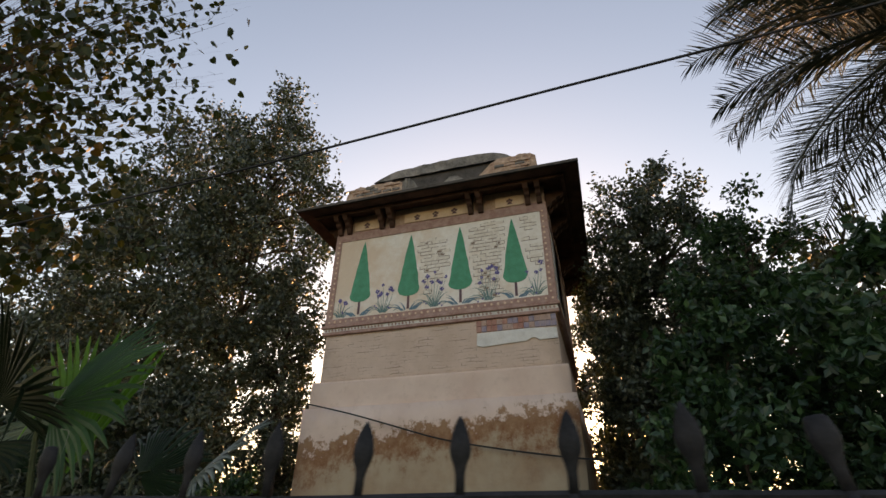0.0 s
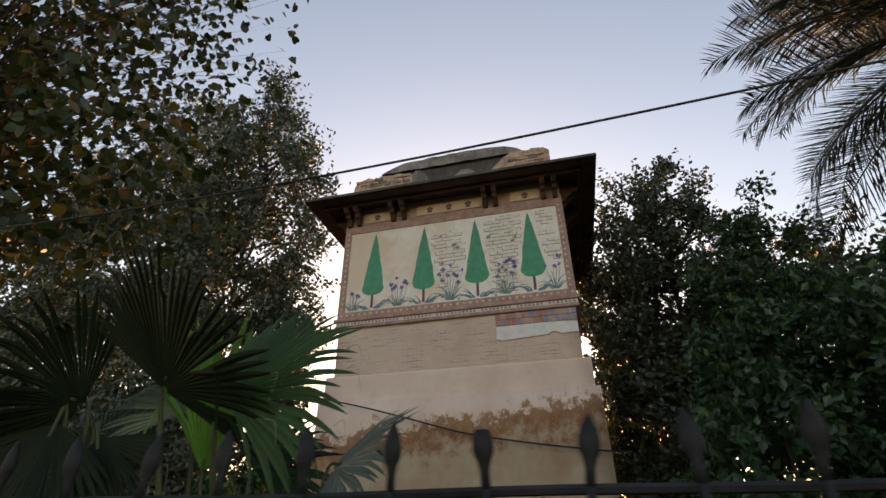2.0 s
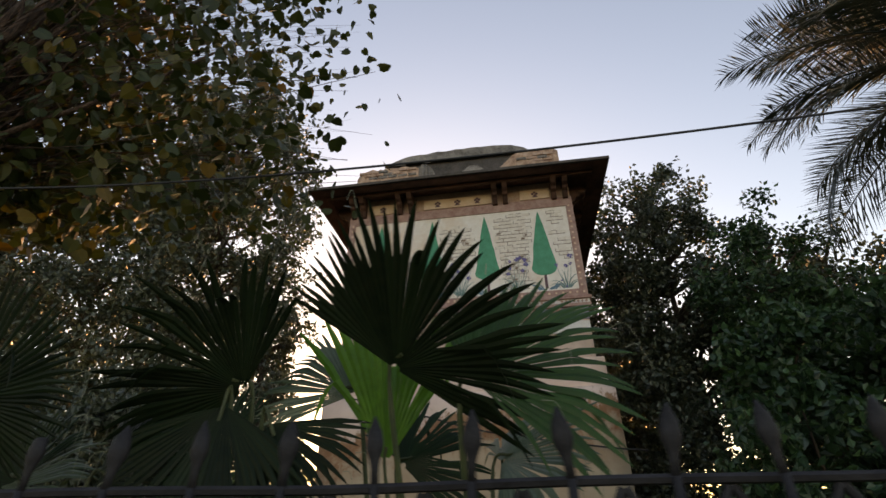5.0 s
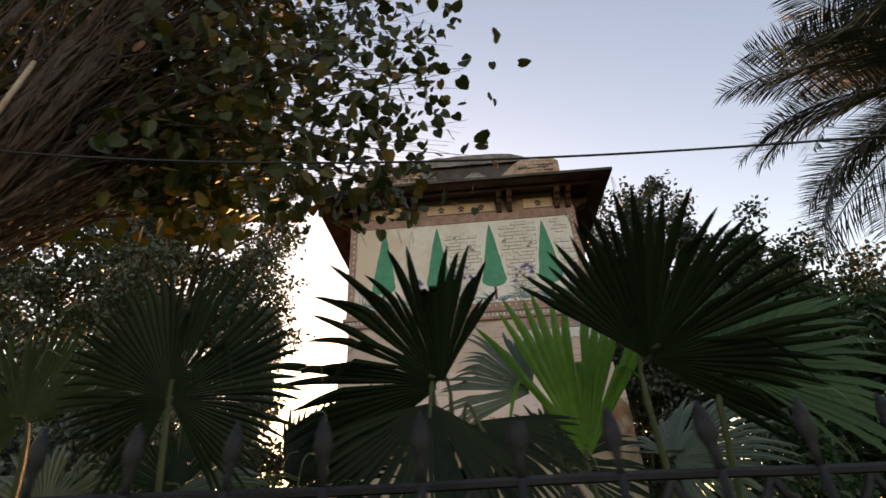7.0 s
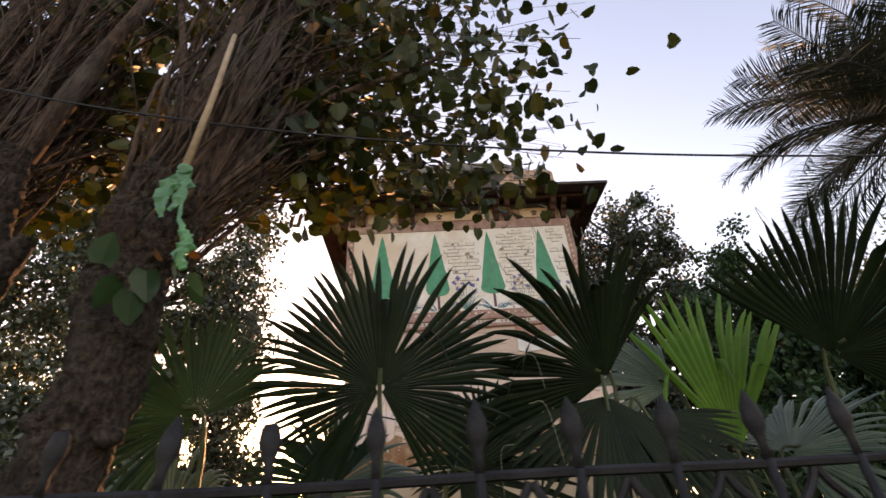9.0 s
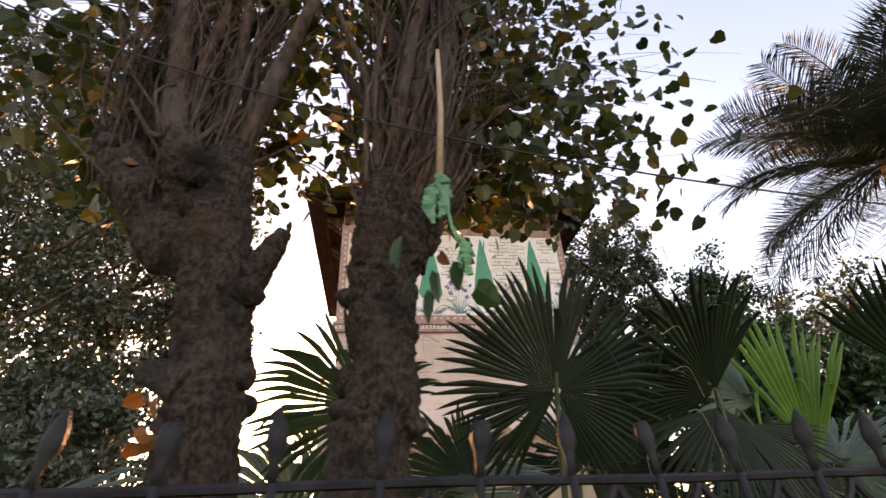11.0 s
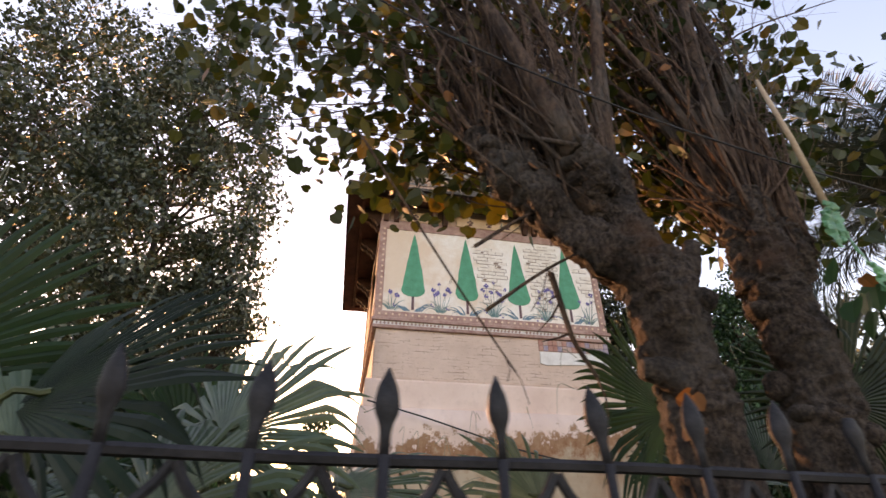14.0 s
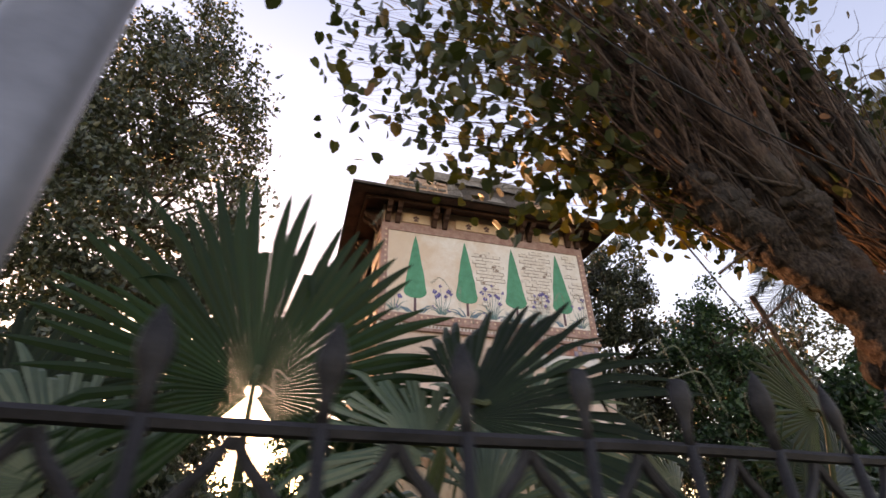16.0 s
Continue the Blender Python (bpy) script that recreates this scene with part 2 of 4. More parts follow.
def soup(name, verts, faces, material, parent=None, label="", smooth=False):
    """Links plain arrays as one mesh object."""
    me = bpy.data.meshes.new(name)
    me.from_pydata(verts if isinstance(verts, list) else verts.tolist(), [], faces if isinstance(faces, list) else faces.tolist())
    if smooth:
        me.polygons.foreach_set("use_smooth", [True] * len(me.polygons))
    me.materials.append(material)
    ob = new(name, me)
    ob.parent = parent
    if label:
        tagged(ob, label)
    return ob


def thing(name, at, label, category, group="", kind=""):
    ob = new(name)
    ob.location = at
    return tagged(ob, label, category, group, kind)


def box(bm, x0, x1, y0, y1, z0, z1, bevel=0.0):
    v = [bm.verts.new((x, y, z)) for x in (x0, x1) for y in (y0, y1) for z in (z0, z1)]
    fs = [bm.faces.new([v[i] for i in q]) for q in ((0, 1, 3, 2), (4, 6, 7, 5), (0, 4, 5, 1), (2, 3, 7, 6), (0, 2, 6, 4), (1, 5, 7, 3))]
    if bevel:
        es = list({e for f in fs for e in f.edges})
        bmesh.ops.bevel(bm, geom=es, offset=bevel, segments=1, affect='EDGES')
    return bm


def boxed(*a, bevel=0.0):
    return box(bmesh.new(), *a, bevel=bevel)


def tube(bm, pts, radii, n=8, rough=0.0, rng=None, cap=True):
    """A tapering round limb along points."""
    pts = [Vector(p) for p in pts]
    if isinstance(radii, (int, float)):
        radii = [radii] * len(pts)
    rings, side = [], None
    for i, p in enumerate(pts):
        d = (pts[min(i + 1, len(pts) - 1)] - pts[max(i - 1, 0)]).normalized()
        if side is None:
            side = d.orthogonal().normalized()
        side = (side - d * side.dot(d)).normalized()
        up = d.cross(side)
        ring = []
        for k in range(n):
            a = 2 * math.pi * k / n
            r = radii[i] * (1 + (rng.uniform(-rough, rough) if rng else 0))
            ring.append(bm.verts.new(p + (side * math.cos(a) + up * math.sin(a)) * r))
        rings.append(ring)
    for a, b in zip(rings, rings[1:]):
        for k in range(n):
            bm.faces.new((a[k], a[(k + 1) % n], b[(k + 1) % n], b[k]))
    if cap:
        bm.faces.new(rings[0][::-1])
        bm.faces.new(rings[-1])
    return bm


def spline(pts, k=6):
    """Catmull-Rom through points."""
    p = [Vector(q) for q in pts]
    p = [p[0] * 2 - p[1]] + p + [p[-1] * 2 - p[-2]]
    out = []
    for i in range(1, len(p) - 2):
        for j in range(k):
            t = j / k
            out.append(0.5 * (2 * p[i] + (p[i + 1] - p[i - 1]) * t + (2 * p[i - 1] - 5 * p[i] + 4 * p[i + 1] - p[i + 2]) * t * t + (3 * p[i] - p[i - 1] - 3 * p[i + 1] + p[i + 2]) * t ** 3))
    out.append(p[-2])
    return out


def lathe(bm, profile, n=12, at=(0, 0, 0), flat=1.0):
    rings = [[bm.verts.new((at[0] + r * math.cos(2 * math.pi * k / n), at[1] + flat * r * math.sin(2 * math.pi * k / n), at[2] + z)) for k in range(n)] for r, z in profile]
    for a, b in zip(rings, rings[1:]):
        for k in range(n):
            bm.faces.new((a[k], a[(k + 1) % n], b[(k + 1) % n], b[k]))
    bm.faces.new(rings[0][::-1])
    bm.faces.new(rings[-1])
    return bm


def slab(bm, outline, y, depth=0.004):
    """A flat shape in the tower's face: outline in x and z, its front at y."""
    a = [bm.verts.new((x, y, z)) for x, z in outline]
    b = [bm.verts.new((x, y + depth, z)) for x, z in outline]
    bm.faces.new(a)
    n = len(a)
    for i in range(n):
        bm.faces.new((a[i], b[i], b[(i + 1) % n], a[(i + 1) % n]))
    return bm


LEAF4 = (np.array([[0, 0, 0], [0.32, 0.45, 0.06], [0, 1, -0.05], [-0.32, 0.45, 0.06]]), [[0, 1, 2], [0, 2, 3]])
ROUND = (np.array([[0, 0.02, 0], [0.30, -0.06, 0.03], [0.48, 0.22, 0.07], [0.40, 0.60, 0.05], [0.12, 0.90, -0.02], [0, 0.98, -0.05], [-0.12, 0.90, -0.02], [-0.40, 0.60, 0.05], [-0.48, 0.22, 0.07], [-0.30, -0.06, 0.03]]),
         [[0, 1, 2, 3], [0, 3, 4, 5], [0, 5, 6, 7], [0, 7, 8, 9]])


def leaf_arrays(pos, size, rng, template, hang=0.0):
    """Many leaves as arrays: each turned at random, more or less hanging."""
    n = len(pos)
    y = rng.normal(size=(n, 3))
    y[:, 2] -= hang
    y /= np.linalg.norm(y, axis=1)[:, None]
    r = rng.normal(size=(n, 3))
    x = np.cross(y, r)
    x /= np.linalg.norm(x, axis=1)[:, None]
    z = np.cross(x, y)
    tv, tf = template
    v = pos[:, None, :] + size[:, None, None] * (tv[None, :, 0:1] * x[:, None] + tv[None, :, 1:2] * y[:, None] + tv[None, :, 2:3] * z[:, None])
    f = (np.array(tf)[None] + (np.arange(n) * len(tv))[:, None, None])
    return v.reshape(-1, 3), f.reshape(-1, len(tf[0]))


# ---- ground ----
g = bmesh.new()
S, R = 24, 900.0
gx = [math.copysign(abs(i / S) ** 3 * R, i) for i in range(-S, S + 1)]
gv = [[g.verts.new((x, y + 5, 0.05 * noise.noise((x * 0.3, y * 0.3, 0)) if abs(x) < 20 and 0 < y < 40 else 0)) for y in gx] for x in gx]
for i in range(2 * S):
    for j in range(2 * S):
        g.faces.new((gv[i][j], gv[i + 1][j], gv[i + 1][j + 1], gv[i][j + 1]))
tagged(part("ground", g, M_GROUND, None, "", True), "dark garden soil with patches of low grass", "ground", kind="structure")

# ---- the garden tower ----
TY = 9.0                      # front face of the upper storey
DEPTH = 4.03
tower = thing("garden_tower", (0, TY, 0), "old plastered brick tower with painted cypress panel and wide dark eaves", "tower")


def ring_boxes(bm, half, front, back, thick, z0, z1, bevel=0.0):
    """Four sides of a square band round the tower, butted end to end."""
    box(bm, -half, half, front, front + thick, z0, z1, bevel)
    box(bm, -half, half, back - thick, back, z0, z1, bevel)
    box(bm, -half, -half + thick, front + thick, back - thick, z0, z1, bevel)
    box(bm, half - thick, half, front + thick, back - thick, z0, z1, bevel)
    return bm


def worn_block(half, front, back, z0, z1, amp, seed):
    """A wall block whose faces and top edge are uneven."""
    bm = bmesh.new()
    box(bm, -half, half, front, back, z0, z1)
    bmesh.ops.subdivide_edges(bm, edges=bm.edges[:], cuts=11, use_grid_fill=True)
    for v in bm.verts:
        p = v.co
        d = amp * (noise.noise((p.x * 1.7 + seed, p.y * 1.7, p.z * 1.7)) + 0.5 * noise.noise((p.x * 6, p.y * 6 + seed, p.z * 6)))
        n = Vector((p.x / half, (p.y - (front + back) / 2) / ((back - front) / 2), 0))
        if n.length:
            v.co += n.normalized() * d
    return bm


part("plinth_wall", worn_block(2.06, -0.11, DEPTH + 0.11, -0.2, 3.33, 0.010, 3), M_PLASTER, tower, "beige plaster with a brown damp belt", True)
part("lower_wall", worn_block(2.00, -0.055, DEPTH + 0.055, 3.326, 3.74, 0.008, 8), M_PLASTER, tower, "", True)
part("brick_wall", worn_block(1.90, 0.005, DEPTH - 0.005, 3.736, 4.53, 0.006, 15), M_OLDBRICK, tower, "worn thin bricks under smeared lime", True)
part("core_wall", boxed(-1.93, 1.93, 0.012, DEPTH - 0.012, 4.52, 6.95), M_REDLITE, tower)

# cornice: stepped string course with a row of small white tiles
c = bmesh.new()
ring_boxes(c, 1.965, -0.045, DEPTH + 0.045, 0.20, 4.53, 4.585, 0.008)
part("cornice", c, M_RED, tower, "lower red ochre string course")
c = bmesh.new()
ring_boxes(c, 1.985, -0.065, DEPTH + 0.065, 0.20, 4.645, 4.70, 0.008)
part("cornice", c, M_RED, tower, "stepped red ochre string course")
c = bmesh.new()
ring_boxes(c, 1.95, -0.03, DEPTH + 0.03, 0.2, 4.583, 4.647)
part("cornice_bed", c, M_WHITE, tower)
c = bmesh.new()
rng = random.Random(4)
for i in range(64):
    x = -1.90 + i * 0.0603
    if rng.random() < 0.93:
        w = rng.uniform(0.015, 0.021)
        slab(c, [(x - w, 4.613), (x, 4.638 + rng.uniform(-0.004, 0.002)), (x + w, 4.613), (x, 4.59)], -0.044, 0.016)
tagged(part("tile_row", c, M_RED, tower, "row of small diamond tiles"), kind="stuff")

# frame round the painted panel, on the front and both sides
PX, PZ0, PZ1 = 1.83, 4.82, 6.36


def side_frames(place):
    c = bmesh.new()
    box(c, -1.945, 1.945, -0.02, 0.02, 4.70, PZ0)
    box(c, -1.945, 1.945, -0.02, 0.02, PZ1, 6.50)
    box(c, -1.945, -PX, -0.02, 0.02, PZ0, PZ1)
    box(c, PX, 1.945, -0.02, 0.02, PZ0, PZ1)
    bmesh.ops.transform(c, matrix=place, verts=c.verts)
    return c


def studs(place, seed):
    """Small rosettes set along the frame."""
    c, rng = bmesh.new(), random.Random(seed)
    spots = [(-1.87 + i * 0.1045, 4.767) for i in range(37)] + [(s * 1.873, 4.88 + j * 0.105) for s in (-1, 1) for j in range(15)]
    for x, z in spots:
        r = 0.020 * rng.uniform(0.8, 1.1)
        slab(c, [(x + r * math.cos(a * math.pi / 3), z + r * math.sin(a * math.pi / 3)) for a in range(6)], -0.026, 0.007)
    bmesh.ops.transform(c, matrix=place, verts=c.verts)
    return c


LEFT = pose(-1.93, DEPTH / 2, 0, 0, 0, -90)
RIGHT = pose(1.93, DEPTH / 2, 0, 0, 0, 90)
BACK = pose(0, DEPTH - 0.01, 0, 0, 0, 180)
FRONT = Matrix.Identity(4)
for k, pl in enumerate((FRONT, LEFT, RIGHT, BACK)):
    part("panel_frame", side_frames(pl), M_RED, tower, "worn red ochre frame")
    if k < 3:
        tagged(part("rosette_row", studs(pl, k), M_CREAM, tower), kind="stuff")
for pl in (LEFT, RIGHT, BACK):
    c = boxed(-PX, PX, 0.0, 0.012, PZ0, PZ1)
    bmesh.ops.transform(c, matrix=pl, verts=c.verts)
    part("side_panel", c, M_MURAL, tower, "plain pale plaster panel")

mural = part("mural_panel", boxed(-PX, PX, -0.004, 0.02, PZ0, PZ1), M_MURAL, tower, "pale plaster painted with cypresses and irises")


def cypress(x, rng):
    out = []
    for t in (0.0, 0.004, 0.015, 0.035, 0.065, 0.10, 0.16, 0.25, 0.34, 0.43, 0.52, 0.61, 0.70, 0.79, 0.88, 0.95, 1.0):
        foot = min(1.0, t / 0.11)
        w = 0.215 * (1 - t) ** 0.84 * math.sqrt(1 - (1 - foot) ** 2) + (0.012 if t < 0.01 else 0)
        out.append((w, 5.10 + t * 1.20))
    pts = [(x + w * rng.uniform(0.94, 1.05), z) for w, z in out] + [(x - w * rng.uniform(0.94, 1.05), z) for w, z in out[::-1][1:]]
    part("painted_cypress", slab(bmesh.new(), pts, -0.0095), M_GREEN, mural, "glazed green cypress")
    return pts


LIFT = iter(range(100000))


def sword(bm, x, z, ang, length, w, bend):
    """A thin bent painted leaf."""
    left, right = [], []
    for i in range(7):
        t = i / 6
        a = ang + bend * t * t
        x2, z2 = x + length * t * math.sin(a), z + length * t * math.cos(a)
        h = w * (1 - t) ** 0.7 * (0.5 + min(t * 3, 0.5))
        left.append((x2 - h * math.cos(a), z2 + h * math.sin(a)))
        right.append((x2 + h * math.cos(a), z2 - h * math.sin(a)))
    slab(bm, left + right[::-1][1:], -0.0075 - 0.00025 * (next(LIFT) % 14))
    return x + length * math.sin(ang + bend), z + length * math.cos(ang + bend)


def iris(x, height, rng, blooms, name="painted_iris"):
    """A painted iris: curling leaves at the foot, thin forking stems, small violet flowers."""
    s, f = bmesh.new(), bmesh.new()
    for k in range(7):
        sd = (k - 3) / 3
        sword(s, x + 0.05 * sd, 4.845 + rng.uniform(0, 0.012), 0.62 * sd, height * rng.uniform(0.34, 0.60), 0.011, 0.9 * sd + rng.uniform(-0.4, 0.4))
    for k in range(blooms):
        a = (k - (blooms - 1) / 2) / max(1, blooms - 1) * (1.25 if blooms > 4 else 0.7)
        tx, tz = sword(s, x + a * 0.04, 4.86, a * 0.9, height * (1.0 - 0.30 * abs(a)) * rng.choice((1.0, 0.92, 0.74, 0.62)), 0.0058, -a * 0.35 + rng.uniform(-0.15, 0.15))
        r = rng.uniform(0.026, 0.042)
        for q in range(4):
            b = math.radians(90 + q * 90 + rng.uniform(-35, 35))
            cx, cz = tx + 0.62 * r * math.cos(b), tz + 0.62 * r * math.sin(b)
            rx, rz = r * rng.uniform(0.35, 0.6), r * rng.uniform(0.4, 0.7)
            slab(f, [(cx + rx * math.cos(j * math.pi / 3), cz + rz * math.sin(j * math.pi / 3)) for j in range(6)], -0.0128 - 0.0005 * q - 0.00012 * k, 0.003)
    pl = tagged(part(name, s, M_STEM, mural, "grey-green painted stems"), kind="stuff")
    tagged(part("bloom", f, M_BLUE, pl, "violet blue petals"), kind="stuff")


rng = random.Random(11)
for i in range(4):
    x = (i - 1.5) * 0.9
    cypress(x, rng)
    part("painted_trunk", slab(bmesh.new(), [(x - 0.022, 4.87), (x + 0.022, 4.87), (x + 0.02, 5.125), (x - 0.02, 5.125)], -0.0085), M_MAROON, mural, "maroon cypress trunk")
    s, f = bmesh.new(), bmesh.new()
    for k in range(9):
        sgn = -1 if k % 2 else 1
        tx, tz = sword(s, x + sgn * (0.035 + 0.012 * k), 4.845, sgn * rng.uniform(0.25, 0.95), rng.uniform(0.14, 0.25), 0.015, sgn * rng.uniform(0.2, 0.9))
        if k > 4:
            slab(f, [(tx + 0.016 * math.cos(j), tz + 0.016 * math.sin(j)) for j in range(6)], -0.0115, 0.003)
    tuft = tagged(part("painted_tuft", s, M_STEMBLUE, mural, "blue-green leaves at the cypress foot"), kind="stuff")
    tagged(part("bloom", f, M_BLUE, tuft), kind="stuff")
for x, h, n in ((-0.90, 0.50, 7), (0.0, 0.62, 9), (0.90, 0.64, 9), (-1.69, 0.46, 3), (1.66, 0.62, 4)):
    iris(x, h, rng, n)

# bare bricks where the paint has come off, in dark open joints
joint = bmesh.new()
rng = random.Random(17)
for row in range(21):
    z = 4.90 + row * 0.067
    for col in range(17):
        x = -0.52 + col * 0.134 + (row % 2) * 0.067 + rng.uniform(-0.012, 0.012)
        mid_x = x + 0.062
        under = any(abs(mid_x - (i - 1.5) * 0.9) < 0.10 + 0.20 * max(0.0, min(1.0, (6.3 - z) / 1.1)) and z > 5.02 for i in range(4))
        bare = 1.0 - abs(z - 5.62) / 0.75 + (0.25 if mid_x > 0.5 else -0.1) + 0.9 * noise.noise((x * 1.9, z * 2.3, 5.5))
        if under or x > 1.70 or bare < rng.uniform(0.35, 1.05):
            continue
        w, h = rng.uniform(0.116, 0.126), rng.uniform(0.050, 0.058)
        part("brick", boxed(x, x + w, -0.0082, 0.004, z, z + h), M_BRICKBIT, mural)
        for x0, x1, z0, z1, odds in ((x - 0.008, x + w + 0.006, z - 0.010, z - 0.001, 0.75), (x - 0.010, x - 0.001, z - 0.004, z + h, 0.6), (x + w * 0.3, x + w + 0.008, z + h, z + h + 0.008, 0.5), (x + w, x + w + 0.011, z + h * 0.2, z + h, 0.5)):
            if rng.random() < odds:
                j = rng.uniform(0, 0.004)
                slab(joint, [(x0, z0 - j), (x1, z0), (x1 - j, z1 + j), (x0 + j, z1)], -0.0060 - 0.0003 * rng.random(), 0.004)
        if rng.random() < 0.16:
            q = rng.uniform(0.3, 0.7) * w
            slab(joint, [(x + 0.01, z + 0.01), (x + q, z + 0.006), (x + q + 0.02, z + h - 0.012), (x + 0.02, z + h - 0.008)], -0.0098, 0.003)
tagged(part("open_joint", joint, M_JOINT, mural, "dark open brick joints"), kind="stuff")

# coloured tile remnant and white repair under the cornice
til = random.Random(6)
cols = [speckled("tile_" + n, a, b, 9.0, 0.55, bump=0.2) for n, a, b in (("blue", (0.17, 0.15, 0.24), (0.40, 0.31, 0.33)), ("red", (0.32, 0.12, 0.09), (0.46, 0.25, 0.19)), ("buff", (0.33, 0.19, 0.15), (0.54, 0.38, 0.32)))]
for i in range(15):
    for j in range(2):
        x = 0.70 + i * 0.0805
        m = cols[til.choice((0, 1, 2, 0) if i > 8 else (1, 1, 2, 0, 1))]
        part("tile", boxed(x, x + 0.076, -0.012, 0.01, 4.335 + j * 0.095, 4.335 + j * 0.095 + 0.09, bevel=0.003), m, tower)
pw = [(0.70, 4.125), (0.80, 4.10), (1.05, 4.115), (1.45, 4.135), (1.52, 4.175), (1.58, 4.175), (1.64, 4.135), (1.90, 4.14), (1.895, 4.30), (1.5, 4.325), (1.0, 4.32), (0.71, 4.315)]
part("lime_repair", slab(bmesh.new(), pw, -0.018, 0.03), M_WHITE, tower, "ragged white lime repair")

# frieze under the eave, with brackets in pairs
c = bmesh.new()
ring_boxes(c, 1.945, -0.012, DEPTH + 0.012, 0.1, 6.50, 6.545)
part("frieze_moulding", c, M_RED, tower)
for k, pl in enumerate((FRONT, LEFT, RIGHT)):
    for x0, x1 in ((-1.60, -1.09), (-0.60, 0.60), (1.09, 1.60)):
        c = boxed(x0, x1, -0.016, 0.014, 6.56, 6.76, bevel=0.004)
        bmesh.ops.transform(c, matrix=pl, verts=c.verts)
        fp = part("frieze_panel", c, M_CREAM, tower, "cream panel with small flower motifs")
        c = bmesh.new()
        for u in ((0,) if x1 - x0 < 1 else (-0.35, 0.0, 0.35)):
            cx, cz = (x0 + x1) / 2 + u, 6.655
            for q in range(3):
                b = math.radians(90 + (q - 1) * 75)
                slab(c, [(cx + 0.036 * math.cos(b) + 0.025 * math.cos(j), cz + 0.036 * math.sin(b) + 0.025 * math.sin(j)) for j in range(6)], -0.0195 - 0.0005 * q, 0.004)
            slab(c, [(cx - 0.05, cz - 0.06), (cx + 0.05, cz - 0.06), (cx + 0.008, cz), (cx - 0.008, cz)], -0.0192, 0.004)
        bmesh.ops.transform(c, matrix=pl, verts=c.verts)
        tagged(part("flower_motif", c, M_MAROON, fp), kind="stuff")


def bracket(x):
    """A carved stone bracket: stepped scroll under a beam end."""
    prof = [(0, 6.50), (-0.05, 6.505), (-0.075, 6.55), (-0.10, 6.60), (-0.16, 6.625), (-0.18, 6.67), (-0.25, 6.69), (-0.30, 6.75), (-0.31, 6.83), (0, 6.83)]
    bm = bmesh.new()
    a = [bm.verts.new((x - 0.042, y, z)) for y, z in prof]
    b = [bm.verts.new((x + 0.042, y, z)) for y, z in prof]
    bm.faces.new(a)
    bm.faces.new(b[::-1])
    for i in range(len(prof)):
        j = (i + 1) % len(prof)
        bm.faces.new((a[i], b[i], b[j], a[j]))
    return bm


for k, pl in enumerate((FRONT, LEFT, RIGHT)):
    for x in (-1.86, -1.68, -1.02, -0.82, 0.66, 0.84, 1.66, 1.85):
        c = bracket(x)
        bmesh.ops.transform(c, matrix=pl @ Matrix.Translation((0, -0.014, 0)), verts=c.verts)
        part("bracket", c, M_SOFFIT, tower, "carved dark stone bracket")

# eave: a thin sloping slab with a lip
E0, E1 = 2.555, 0.58
c = bmesh.new()


def frustum(bm, h0, f0, b0, z0, h1, f1, b1, z1):
    lo = [bm.verts.new((x, y, z0)) for x, y in ((-h0, f0), (h0, f0), (h0, b0), (-h0, b0))]
    hi = [bm.verts.new((x, y, z1)) for x, y in ((-h1, f1), (h1, f1), (h1, b1), (-h1, b1))]
    for i in range(4):
        j = (i + 1) % 4
        bm.faces.new((lo[i], lo[j], hi[j], hi[i]))
    return lo, hi


lo, hi = frustum(c, E0, -E1, DEPTH + E1, 6.822, 1.95, -0.02, DEPTH + 0.02, 6.89)
lo2, hi2 = frustum(c, E0, -E1, DEPTH + E1, 6.872, 1.95, -0.02, DEPTH + 0.02, 7.03)
for i in range(4):
    j = (i + 1) % 4
    c.faces.new((lo[i], lo[j], lo2[j], lo2[i]))
c.faces.new(hi2)
c.faces.new(hi)
bmesh.ops.subdivide_edges(c, edges=c.edges[:], cuts=7, use_grid_fill=True)
for v in c.verts:
    v.co.z += 0.010 * noise.noise((v.co.x * 2.2, v.co.y * 2.2, 3))
eave = part("eave", c, M_DARKSTONE, tower, "dark weathered stone eave slab")
c = bmesh.new()
frustum(c, E0 - 0.03, -E1 + 0.03, DEPTH + E1 - 0.03, 6.806, 1.95, -0.02, DEPTH + 0.02, 6.872)
frustum(c, E0 - 0.03, -E1 + 0.03, DEPTH + E1 - 0.03, 6.812, 1.95, -0.02, DEPTH + 0.02, 6.878)
part("soffit", c, M_SOFFIT, eave, "reddish brown boarded soffit")
c = bmesh.new()
ring_boxes(c, 2.30, -0.32, DEPTH + 0.32, 0.06, 6.775, 6.825, 0.006)
part("eave_beam", c, M_SOFFIT, eave, "dark wall plate under the eave")

# parapet: broken brick kerb, blocks left standing at the corners
part("parapet_base", boxed(-1.93, 1.93, 0.01, DEPTH - 0.01, 7.0, 7.27, bevel=0.015), M_VAULT, tower)


